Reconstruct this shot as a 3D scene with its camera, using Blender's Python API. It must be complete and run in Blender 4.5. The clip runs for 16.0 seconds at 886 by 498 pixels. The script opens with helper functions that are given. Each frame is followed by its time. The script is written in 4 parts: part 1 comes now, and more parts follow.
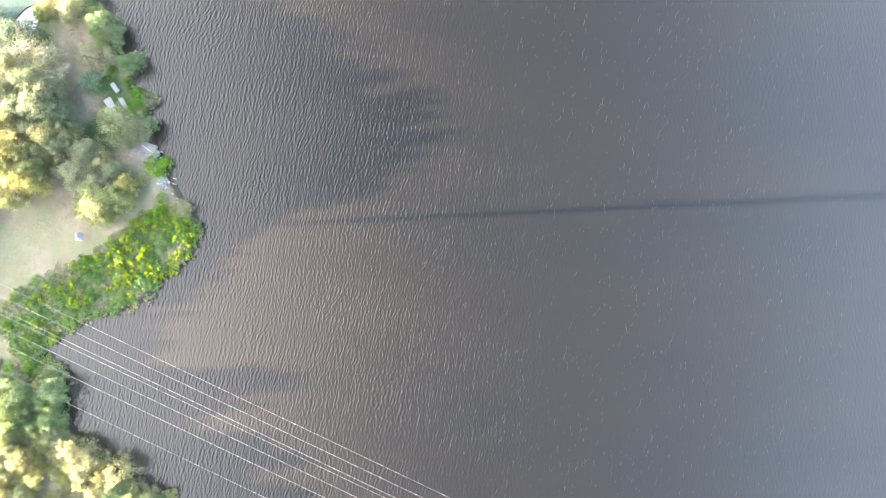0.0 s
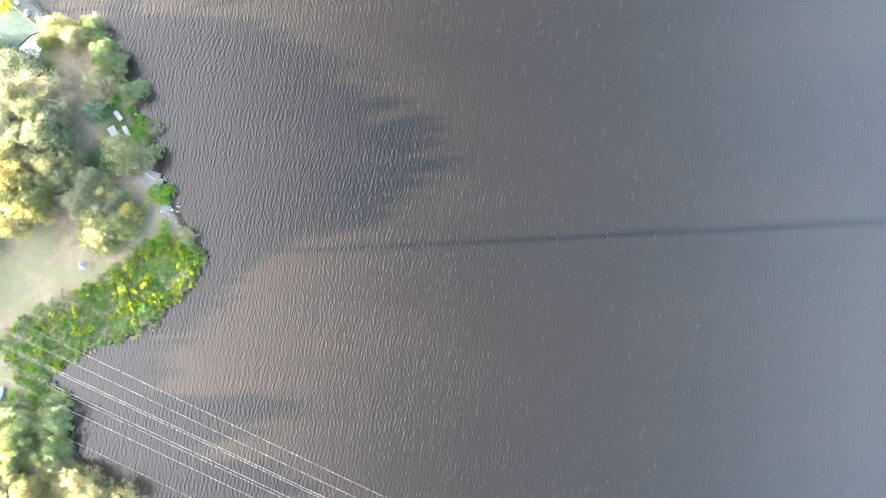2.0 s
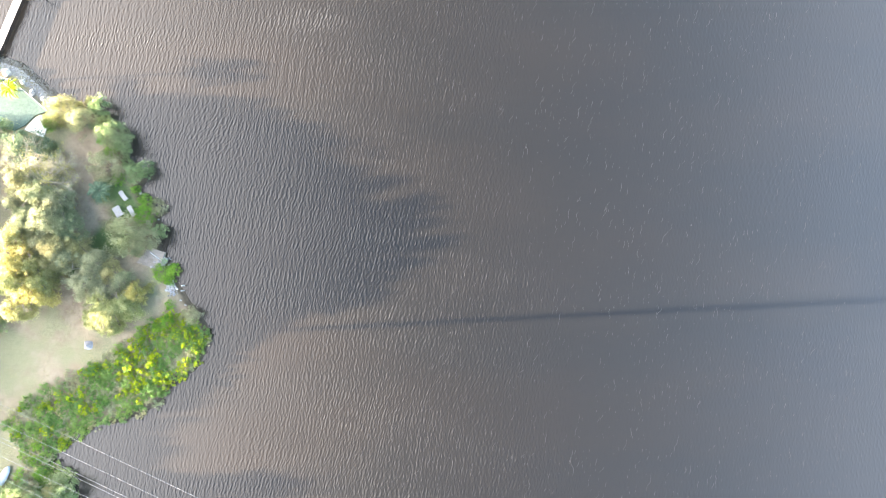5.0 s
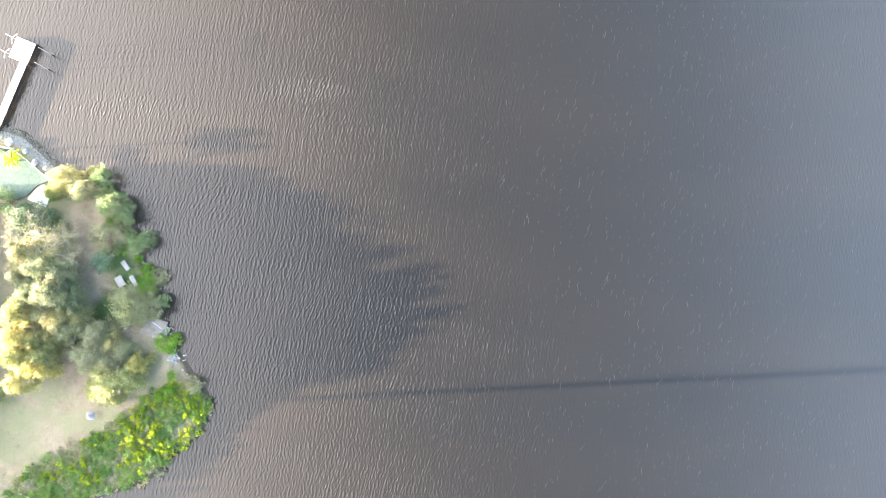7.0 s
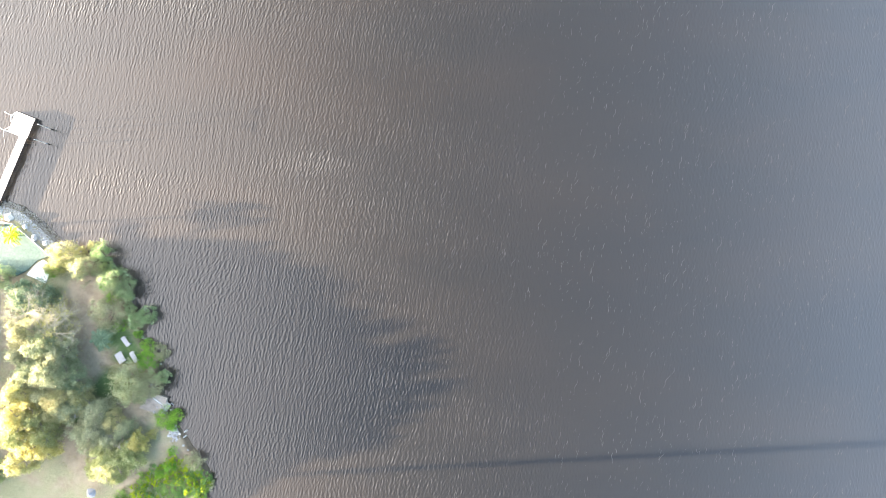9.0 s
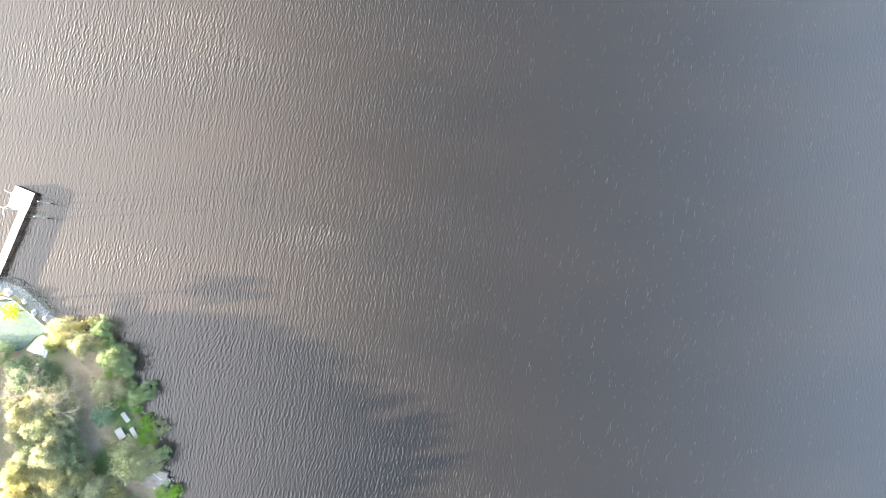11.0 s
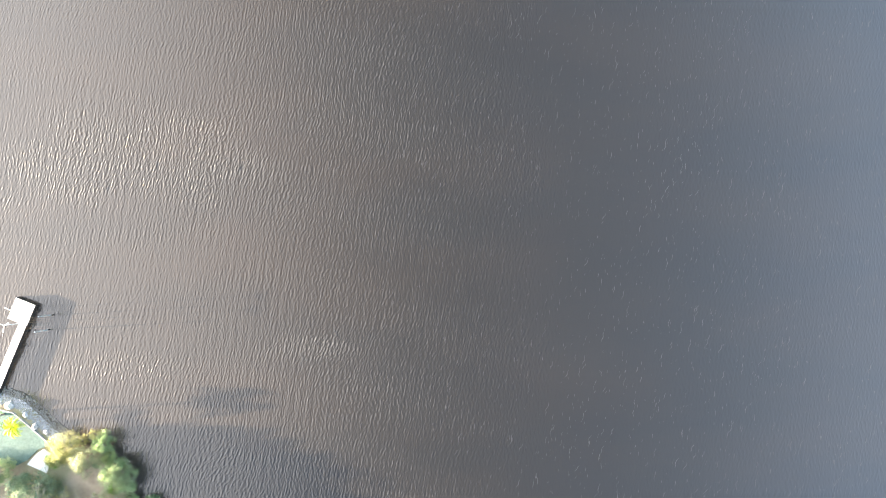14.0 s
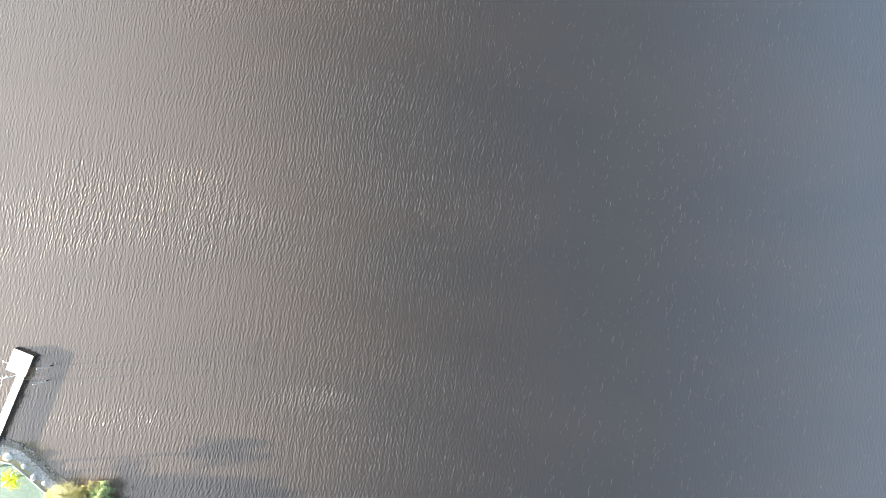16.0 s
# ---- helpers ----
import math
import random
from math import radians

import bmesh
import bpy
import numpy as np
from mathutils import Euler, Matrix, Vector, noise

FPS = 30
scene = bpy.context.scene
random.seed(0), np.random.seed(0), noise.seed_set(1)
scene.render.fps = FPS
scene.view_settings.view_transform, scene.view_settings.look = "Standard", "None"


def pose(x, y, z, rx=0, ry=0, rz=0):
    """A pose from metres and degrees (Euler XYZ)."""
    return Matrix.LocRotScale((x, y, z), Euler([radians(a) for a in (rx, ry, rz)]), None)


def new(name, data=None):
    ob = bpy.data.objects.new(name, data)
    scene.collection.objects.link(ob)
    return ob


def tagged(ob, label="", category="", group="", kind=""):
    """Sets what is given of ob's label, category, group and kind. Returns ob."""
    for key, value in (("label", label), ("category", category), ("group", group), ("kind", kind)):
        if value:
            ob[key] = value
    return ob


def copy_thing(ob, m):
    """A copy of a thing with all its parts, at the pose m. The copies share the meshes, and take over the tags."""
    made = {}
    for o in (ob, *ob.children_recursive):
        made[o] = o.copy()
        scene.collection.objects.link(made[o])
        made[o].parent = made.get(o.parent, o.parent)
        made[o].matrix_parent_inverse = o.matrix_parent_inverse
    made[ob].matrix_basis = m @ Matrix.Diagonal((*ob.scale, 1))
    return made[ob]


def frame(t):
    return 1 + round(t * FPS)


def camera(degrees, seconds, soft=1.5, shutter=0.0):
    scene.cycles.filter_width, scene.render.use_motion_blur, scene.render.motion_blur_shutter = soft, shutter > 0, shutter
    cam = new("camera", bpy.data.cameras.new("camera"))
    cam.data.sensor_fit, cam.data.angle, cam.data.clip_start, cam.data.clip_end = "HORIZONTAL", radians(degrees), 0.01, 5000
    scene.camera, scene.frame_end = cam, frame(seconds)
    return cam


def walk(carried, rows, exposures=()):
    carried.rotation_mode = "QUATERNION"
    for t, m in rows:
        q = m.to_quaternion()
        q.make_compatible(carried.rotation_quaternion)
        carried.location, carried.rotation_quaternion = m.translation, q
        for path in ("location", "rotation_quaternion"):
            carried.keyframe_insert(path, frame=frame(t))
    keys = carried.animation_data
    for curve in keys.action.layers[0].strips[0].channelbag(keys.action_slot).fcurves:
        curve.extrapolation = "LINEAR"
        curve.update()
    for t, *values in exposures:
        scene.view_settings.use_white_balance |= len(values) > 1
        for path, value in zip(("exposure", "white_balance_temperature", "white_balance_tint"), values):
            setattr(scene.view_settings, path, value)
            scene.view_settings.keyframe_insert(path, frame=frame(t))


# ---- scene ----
cam = camera(70.0, 16.0, soft=0.7)
PITCH = 1.36
PATH = [
    (0.0, pose(0.00, 0.00, 110.92, PITCH, 0, 0.35)),
    (0.5, pose(-0.17, 0.74, 110.92, PITCH, 0, 0.34)),
    (1.0, pose(-0.42, 1.88, 110.76, PITCH, 0, 0.34)),
    (1.5, pose(-0.52, 3.30, 110.93, PITCH, 0, 0.37)),
    (2.0, pose(-0.58, 4.76, 111.17, PITCH, 0, 0.25)),
    (2.5, pose(-0.67, 6.59, 111.30, PITCH, 0, 0.20)),
    (3.0, pose(-0.78, 8.56, 111.34, PITCH, 0, 0.15)),
    (3.5, pose(-0.85, 10.78, 111.63, PITCH, 0, 0.12)),
    (6.0, pose(-1.34, 24.51, 112.52, PITCH, 0, 0.19)),
    (6.5, pose(-1.39, 27.68, 112.75, PITCH, 0, 0.18)),
    (7.0, pose(-1.41, 30.90, 112.85, PITCH, 0, 0.24)),
    (7.5, pose(-1.58, 34.23, 112.67, PITCH, 0, 0.23)),
    (8.0, pose(-1.57, 37.52, 112.74, PITCH, 0, 0.16)),
    (8.5, pose(-1.62, 40.77, 112.73, PITCH, 0, 0.09)),
    (9.0, pose(-1.63, 44.08, 112.81, PITCH, 0, 0.08)),
    (11.5, pose(-1.90, 60.60, 112.85, PITCH, 0, 0.05)),
    (12.0, pose(-2.06, 63.89, 112.68, PITCH, 0, 0.07)),
    (12.5, pose(-2.14, 67.18, 112.54, PITCH, 0, 0.03)),
    (13.0, pose(-2.37, 70.36, 112.38, PITCH, 0, -0.09)),
    (13.5, pose(-2.53, 73.71, 112.28, PITCH, 0, -0.08)),
    (14.0, pose(-2.67, 76.80, 112.02, PITCH, 0, -0.15)),
    (14.5, pose(-2.68, 79.85, 111.95, PITCH, 0, -0.24)),
    (15.0, pose(-2.76, 82.71, 111.98, PITCH, 0, -0.23)),
    (15.5, pose(-2.62, 84.68, 111.99, PITCH, 0, -0.23)),
    (16.0, pose(-2.47, 85.58, 112.00, PITCH, 0, -0.23)),
]
walk(cam, PATH, exposures=[(0.0, 4.30, 6150, 14), (7.0, 4.27, 6200, 15), (12.5, 4.15, 6150, 14), (16.0, 4.0, 6100, 13)])

# ---- light: low sun from the west, clear evening sky ----
SUN_EL, SUN_SLOPE = 8.5, 0.053
sun_dir = Vector((-1, -SUN_SLOPE, math.tan(radians(SUN_EL)) * math.hypot(1, SUN_SLOPE))).normalized()
world = bpy.data.worlds.new("world")
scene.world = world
world.use_nodes = True
wn = world.node_tree.nodes
sky = wn.new("ShaderNodeTexSky")
sky.sky_type, sky.sun_disc = "NISHITA", False
sky.dust_density, sky.ozone_density = 1.5, 1.4
sky.sun_elevation = radians(SUN_EL)
sky.sun_rotation = math.atan2(sun_dir.x, sun_dir.y)
wn["Background"].inputs["Strength"].default_value = 0.072
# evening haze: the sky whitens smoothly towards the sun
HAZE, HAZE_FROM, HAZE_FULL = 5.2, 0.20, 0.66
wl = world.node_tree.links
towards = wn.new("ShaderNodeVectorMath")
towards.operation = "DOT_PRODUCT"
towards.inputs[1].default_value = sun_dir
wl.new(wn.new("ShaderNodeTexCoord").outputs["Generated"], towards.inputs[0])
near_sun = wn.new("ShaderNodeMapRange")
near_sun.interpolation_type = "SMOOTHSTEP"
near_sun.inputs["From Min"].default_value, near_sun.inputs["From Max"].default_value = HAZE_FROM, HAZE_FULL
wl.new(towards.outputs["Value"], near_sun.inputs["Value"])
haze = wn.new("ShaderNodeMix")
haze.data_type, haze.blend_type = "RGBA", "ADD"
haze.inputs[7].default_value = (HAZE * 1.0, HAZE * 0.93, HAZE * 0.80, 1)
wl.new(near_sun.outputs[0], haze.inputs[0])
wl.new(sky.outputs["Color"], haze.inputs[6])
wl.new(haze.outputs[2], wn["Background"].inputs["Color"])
sun_data = bpy.data.lights.new("sun", "SUN")
sun_data.energy, sun_data.angle, sun_data.color = 4.3, radians(0.55), (1.0, 0.81, 0.58)
sun = new("sun", sun_data)
sun.rotation_mode = "QUATERNION"
sun.rotation_quaternion = sun_dir.to_track_quat("Z", "Y")
sun.location = (-150, 0, 60)


# ---- materials ----
def material(name, rough=0.8, spec=0.3):
    m = bpy.data.materials.new(name)
    m.use_nodes = True
    t = m.node_tree
    b = t.nodes["Principled BSDF"]
    b.inputs["Roughness"].default_value = rough
    b.inputs["Specular IOR Level"].default_value = spec
    return m, t, b


def tex_noise(t, scale, detail=4, rough=0.6, vec=None):
    n = t.nodes.new("ShaderNodeTexNoise")
    n.inputs["Scale"].default_value = scale
    n.inputs["Detail"].default_value = detail
    n.inputs["Roughness"].default_value = rough
    if vec is None:
        vec = t.nodes.new("ShaderNodeTexCoord").outputs["Object"]
    t.links.new(vec, n.inputs["Vector"])
    return n.outputs["Fac"]


def ramp(t, fac, *stops):
    r = t.nodes.new("ShaderNodeValToRGB")
    while len(r.color_ramp.elements) < len(stops):
        r.color_ramp.elements.new(0.5)
    for e, (p, c) in zip(r.color_ramp.elements, stops):
        e.position, e.color = p, (*c, 1)
    r.color_ramp.interpolation = "B_SPLINE" if len(stops) > 3 else "EASE"
    t.links.new(fac, r.inputs["Fac"])
    return r.outputs["Color"]


def mix(t, fac, a, b, mode="MIX"):
    n = t.nodes.new("ShaderNodeMix")
    n.data_type, n.blend_type = "RGBA", mode
    for socket, v in ((n.inputs[0], fac), (n.inputs[6], a), (n.inputs[7], b)):
        if isinstance(v, bpy.types.NodeSocket):
            t.links.new(v, socket)
        elif isinstance(v, (int, float)):
            socket.default_value = v
        else:
            socket.default_value = (*v, 1)
    return n.outputs[2]


def bump(t, b, height, strength=0.4, distance=0.05):
    n = t.nodes.new("ShaderNodeBump")
    n.inputs["Strength"].default_value = strength
    n.inputs["Distance"].default_value = distance
    t.links.new(height, n.inputs["Height"])
    t.links.new(n.outputs["Normal"], b.inputs["Normal"])


def scalar_math(t, operation, *values):
    n = t.nodes.new("ShaderNodeMath")
    n.operation = operation
    for socket, v in zip(n.inputs, values):
        if isinstance(v, bpy.types.NodeSocket):
            t.links.new(v, socket)
        else:
            socket.default_value = v
    return n.outputs[0]


def vector_math(t, operation, *values):
    n = t.nodes.new("ShaderNodeVectorMath")
    n.operation = operation
    for socket, v in zip(n.inputs, values):
        if isinstance(v, bpy.types.NodeSocket):
            t.links.new(v, socket)
        else:
            socket.default_value = v
    return n.outputs["Value" if operation == "DOT_PRODUCT" else "Vector"]


def rough_material(name, dark, light, scale, rough=0.85, fine=6.0, strength=0.5, distance=0.03, each=0.0):
    """Two-scale mottled surface: broad stains and fine grain, with relief."""
    m, t, b = material(name, rough)
    broad = tex_noise(t, scale, 5)
    grain = tex_noise(t, scale * fine, 4, 0.7)
    col = ramp(t, broad, (0.32, dark), (0.68, light))
    col = mix(t, 0.45, col, ramp(t, grain, (0.3, [c * 0.55 for c in dark]), (0.7, [min(1, c * 1.15) for c in light])))
    if each:
        info = t.nodes.new("ShaderNodeObjectInfo")
        shade = ramp(t, info.outputs["Random"], (0.0, (1 - each,) * 3), (1.0, (1.0, 1.0, 1.0)))
        col = mix(t, 1.0, col, shade, "MULTIPLY")
    t.links.new(col, b.inputs["Base Color"])
    bump(t, b, grain, strength, distance)
    return m


def leaf_material(name, dark, mid, light, glow=0.45):
    """Leaves: colour changes from leaf to leaf and plant to plant, some light passes through."""
    m, t, b = material(name, 0.55, 0.25)
    geo = t.nodes.new("ShaderNodeNewGeometry")
    info = t.nodes.new("ShaderNodeObjectInfo")
    col = ramp(t, geo.outputs["Random Per Island"], (0.0, dark), (0.5, mid), (1.0, light))
    patch = tex_noise(t, 0.9, 2)
    col = mix(t, 0.5, col, ramp(t, patch, (0.35, dark), (0.65, light)))
    tint = ramp(t, info.outputs["Random"], (0.0, (0.78, 0.86, 0.80)), (0.5, (1, 1, 1)), (1.0, (1.18, 1.08, 0.85)))
    col = mix(t, 1.0, col, tint, "MULTIPLY")
    t.links.new(col, b.inputs["Base Color"])
    tr = t.nodes.new("ShaderNodeBsdfTranslucent")
    t.links.new(col, tr.inputs["Color"])
    mx = t.nodes.new("ShaderNodeMixShader")
    mx.inputs[0].default_value = glow
    t.links.new(b.outputs[0], mx.inputs[1])
    t.links.new(tr.outputs[0], mx.inputs[2])
    t.links.new(mx.outputs[0], t.nodes["Material Output"].inputs["Surface"])
    return m


def water_material():
    m, t, b = material("lake_water", 0.28, 0.9)
    b.inputs["IOR"].default_value = 1.333
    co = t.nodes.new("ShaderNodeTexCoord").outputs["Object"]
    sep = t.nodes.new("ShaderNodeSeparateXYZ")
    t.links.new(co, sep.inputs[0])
    # colour by x alone: silt to the west, painted sky reflection to the east
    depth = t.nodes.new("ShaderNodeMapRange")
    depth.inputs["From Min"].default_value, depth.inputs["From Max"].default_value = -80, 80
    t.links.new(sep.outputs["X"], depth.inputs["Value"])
    silt_and_sky = ramp(t, depth.outputs[0], *SILT_AND_SKY)
    stretch = t.nodes.new("ShaderNodeMapping")
    stretch.inputs["Scale"].default_value = (0.35, 1.0, 1.0)
    t.links.new(co, stretch.inputs["Vector"])
    cloud = tex_noise(t, 0.05, 4, 0.55, stretch.outputs[0])
    silt_and_sky = mix(t, 1.0, silt_and_sky, ramp(t, cloud, (0.35, (0.92, 0.95, 0.98)), (0.65, (1.05, 1.02, 1.0))), "MULTIPLY")
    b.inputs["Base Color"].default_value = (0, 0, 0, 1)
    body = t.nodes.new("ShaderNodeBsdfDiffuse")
    t.links.new(silt_and_sky, body.inputs["Color"])
    level = t.nodes.new("ShaderNodeCombineXYZ")
    level.inputs["Z"].default_value = 1.0
    t.links.new(level.outputs[0], body.inputs["Normal"])
    both = t.nodes.new("ShaderNodeAddShader")
    t.links.new(b.outputs[0], both.inputs[0])
    t.links.new(body.outputs[0], both.inputs[1])
    t.links.new(both.outputs[0], t.nodes["Material Output"].inputs["Surface"])
    # many short wind ripples: the slopes of a random sea, bent a little by broad swells of the air
    drift = t.nodes.new("ShaderNodeTexNoise")
    drift.inputs["Scale"].default_value, drift.inputs["Detail"].default_value = 0.045, 1.0
    t.links.new(co, drift.inputs["Vector"])
    bent = vector_math(t, "MULTIPLY_ADD", drift.outputs["Color"], (5.0, 5.0, 0.0), co)
    rip = np.random.default_rng(17)
    slope = None
    for k in range(RIPPLES):
        length = 0.34 + 0.48 * rip.random() ** 1.3
        turn = rip.normal(radians(-17), 0.30)
        way = np.array((math.cos(turn), math.sin(turn))) * 2 * math.pi / length
        along_wave = vector_math(t, "DOT_PRODUCT", bent, (way[0], way[1], 0.0))
        phase = scalar_math(t, "ADD", along_wave, rip.uniform(0, 6.283))
        front = scalar_math(t, "SINE", phase)
        # second harmonic: narrow crests, flat troughs
        crest = scalar_math(t, "MULTIPLY_ADD", scalar_math(t, "SINE", scalar_math(t, "MULTIPLY", phase, 2.0)), 0.42, front)
        size = RIPPLE_SLOPE * math.sqrt(2 / RIPPLES) * rip.uniform(0.6, 1.4)
        slope = vector_math(t, "MULTIPLY_ADD", crest, (size * math.cos(turn), size * math.sin(turn), 0.0), slope if slope is not None else (0.0, 0.0, 0.0))
    wind = t.nodes.new("ShaderNodeAttribute")
    wind.attribute_name = "wind"
    geo = t.nodes.new("ShaderNodeNewGeometry")
    tilt = vector_math(t, "MULTIPLY_ADD", slope, wind.outputs["Fac"], geo.outputs["Normal"])
    facet = vector_math(t, "NORMALIZE", tilt)
    t.links.new(facet, b.inputs["Normal"])
    ruffle = t.nodes.new("ShaderNodeMapRange")
    for name, value in (("From Min", 0.4), ("From Max", 1.9), ("To Min", 0.36), ("To Max", 0.64)):
        ruffle.inputs[name].default_value = value
    t.links.new(wind.outputs["Fac"], ruffle.inputs["Value"])
    t.links.new(ruffle.outputs[0], b.inputs["Roughness"])
    # the smooth backs of the waves, which mirror the sky clearly
    clear = t.nodes.new("ShaderNodeBsdfPrincipled")
    clear.inputs["Base Color"].default_value = (0, 0, 0, 1)
    clear.inputs["IOR"].default_value = 1.333
    clear.inputs["Roughness"].default_value = 0.09
    clear.inputs["Specular IOR Level"].default_value = 0.9
    t.links.new(facet, clear.inputs["Normal"])
    faces = t.nodes.new("ShaderNodeMixShader")
    faces.inputs[0].default_value = 0.84
    t.links.new(b.outputs[0], faces.inputs[1])
    t.links.new(clear.outputs[0], faces.inputs[2])
    t.links.new(faces.outputs[0], both.inputs[0])
    return m


# brown silt, thicker in the shallows; sky reflection painted in, bluer towards the open lake
SILT_AND_SKY = ((0.0, (0.031, 0.027, 0.022)), (0.25, (0.0245, 0.0195, 0.0142)), (0.42, (0.0155, 0.0135, 0.0100)), (0.6, (0.0125, 0.0120, 0.0106)), (0.8, (0.0160, 0.0172, 0.0180)), (1.0, (0.0275, 0.0325, 0.0380)))
RIPPLES, RIPPLE_SLOPE = 28, 0.102
M_WATER = water_material()


def ground_material():
    m, t, b = material("dry_grass_earth", 0.95, 0.1)
    broad, mid, fine = tex_noise(t, 0.12, 4), tex_noise(t, 0.7, 5), tex_noise(t, 7.0, 4, 0.75)
    earth = ramp(t, mid, (0.3, (0.27, 0.20, 0.135)), (0.7, (0.42, 0.34, 0.235)))
    grass = ramp(t, fine, (0.3, (0.17, 0.18, 0.09)), (0.7, (0.36, 0.34, 0.19)))
    col = mix(t, ramp(t, broad, (0.40, (0, 0, 0)), (0.60, (1, 1, 1))), earth, grass)
    col = mix(t, 0.35, col, ramp(t, fine, (0.3, (0.14, 0.115, 0.075)), (0.75, (0.36, 0.31, 0.21))))
    worn = t.nodes.new("ShaderNodeAttribute")
    worn.attribute_name = "worn"
    bare = ramp(t, mid, (0.3, (0.25, 0.185, 0.125)), (0.7, (0.42, 0.33, 0.23)))
    col = mix(t, scalar_math(t, "MULTIPLY", worn.outputs["Fac"], 0.85), col, mix(t, 0.4, bare, ramp(t, fine, (0.3, (0.18, 0.135, 0.09)), (0.7, (0.42, 0.34, 0.24)))))
    lush = t.nodes.new("ShaderNodeAttribute")
    lush.attribute_name = "lush"
    col = mix(t, scalar_math(t, "MULTIPLY", lush.outputs["Fac"], 0.9), col, ramp(t, fine, (0.3, (0.045, 0.085, 0.025)), (0.7, (0.13, 0.20, 0.065))))
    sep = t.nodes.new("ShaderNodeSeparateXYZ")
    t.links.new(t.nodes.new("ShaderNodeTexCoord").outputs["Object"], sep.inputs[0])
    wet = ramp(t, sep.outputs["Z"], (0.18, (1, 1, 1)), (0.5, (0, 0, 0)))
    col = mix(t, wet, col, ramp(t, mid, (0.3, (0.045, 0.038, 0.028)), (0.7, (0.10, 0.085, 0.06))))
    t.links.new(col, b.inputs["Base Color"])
    bump(t, b, fine, 0.8, 0.12)
    return m


M_GROUND = ground_material()
M_BARK = rough_material("bark", (0.16, 0.13, 0.10), (0.36, 0.31, 0.25), 3.0)
M_TWIG = rough_material("bare_twigs", (0.32, 0.27, 0.19), (0.54, 0.48, 0.36), 2.0)
M_PALE = leaf_material("leaves_grey_green", (0.225, 0.232, 0.128), (0.385, 0.388, 0.228), (0.520, 0.515, 0.320), 0.5)
# low sun painted into the leaf colour: the lit copy of the grey-green
M_YELLOW_SUN = leaf_material("leaves_yellow_painted_sun", (0.260, 0.265, 0.095), (0.430, 0.420, 0.175), (0.570, 0.550, 0.275), 0.48)
M_GREEN = leaf_material("leaves_fresh_green", (0.075, 0.155, 0.035), (0.170, 0.300, 0.075), (0.300, 0.440, 0.125))
M_SHORE = leaf_material("leaves_soft_green", (0.156, 0.228, 0.096), (0.312, 0.396, 0.192), (0.492, 0.564, 0.312))
# on hedge shrubs this paints in the low sun; on palms, own colour
M_LIME = leaf_material("leaves_yellow_green_and_sun", (0.14, 0.25, 0.01), (0.36, 0.48, 0.015), (0.58, 0.64, 0.03))
M_BLUE = leaf_material("leaves_blue_green", (0.105, 0.155, 0.095), (0.19, 0.26, 0.165), (0.30, 0.375, 0.25))
M_BRIGHT = leaf_material("leaves_bright_green", (0.09, 0.22, 0.025), (0.21, 0.41, 0.045), (0.36, 0.56, 0.09))
M_STONE = rough_material("pale_limestone", (0.30, 0.29, 0.27), (0.56, 0.545, 0.52), 1.5, each=0.35)
M_MUDSTONE = rough_material("wet_grey_stone", (0.15, 0.135, 0.115), (0.28, 0.26, 0.225), 1.5, each=0.35)
M_CONCRETE = rough_material("concrete", (0.22, 0.185, 0.15), (0.36, 0.31, 0.26), 0.8)
M_WHITE = rough_material("white_paint", (0.60, 0.59, 0.57), (0.76, 0.75, 0.73), 2.0, rough=0.5, strength=0.1)
M_DECK = rough_material("bleached_timber", (0.33, 0.31, 0.275), (0.50, 0.475, 0.435), 1.6)
# near black: wet jetty timber with the shade under the deck mixed in
M_PILE_AND_SHADE = rough_material("dark_wet_timber_and_shade", (0.018, 0.014, 0.011), (0.05, 0.04, 0.032), 2.5)
M_WIRE = rough_material("aluminium_cable", (0.34, 0.34, 0.35), (0.46, 0.46, 0.46), 1.0, rough=0.45)
M_STEEL = rough_material("galvanised_steel", (0.32, 0.33, 0.34), (0.48, 0.49, 0.50), 1.0, rough=0.5)
M_POOL = rough_material("green_court_paint", (0.050, 0.095, 0.080), (0.075, 0.125, 0.105), 0.35, rough=0.7, strength=0.1)
M_FLECK = rough_material("foam", (0.035, 0.035, 0.035), (0.062, 0.062, 0.062), 3.0)
M_STRAW = leaf_material("dry_grass", (0.20, 0.19, 0.08), (0.34, 0.31, 0.15), (0.50, 0.45, 0.25), 0.3)
M_TARP = rough_material("pale_blue_tarpaulin", (0.30, 0.36, 0.46), (0.46, 0.52, 0.62), 2.0, rough=0.5)
M_TABLE = rough_material("weathered_pale_wood", (0.30, 0.28, 0.265), (0.44, 0.42, 0.40), 3.0)
M_CANVAS = rough_material("grey_white_canvas", (0.20, 0.19, 0.195), (0.38, 0.365, 0.37), 3.0)


# ---- building helpers ----
def mesh_object(name, verts, faces, mat, parent=None, smooth=False, label=""):
    me = bpy.data.meshes.new(name)
    me.from_pydata([tuple(v) for v in verts], [], [tuple(f) for f in faces])
    me.materials.append(mat)
    if smooth:
        me.polygons.foreach_set("use_smooth", [True] * len(me.polygons))
    me.update()
    ob = new(name, me)
    if parent is not None:
        ob.parent = parent
    if label:
        ob["label"] = label
    return ob


def part(name, bm, mat, parent=None, label="", smooth=False):
    me = bpy.data.meshes.new(name)
    bm.to_mesh(me)
    bm.free()
    me.materials.append(mat)
    if smooth:
        me.polygons.foreach_set("use_smooth", [True] * len(me.polygons))
    ob = new(name, me)
    if parent is not None:
        ob.parent = parent
    if label:
        ob["label"] = label
    return ob


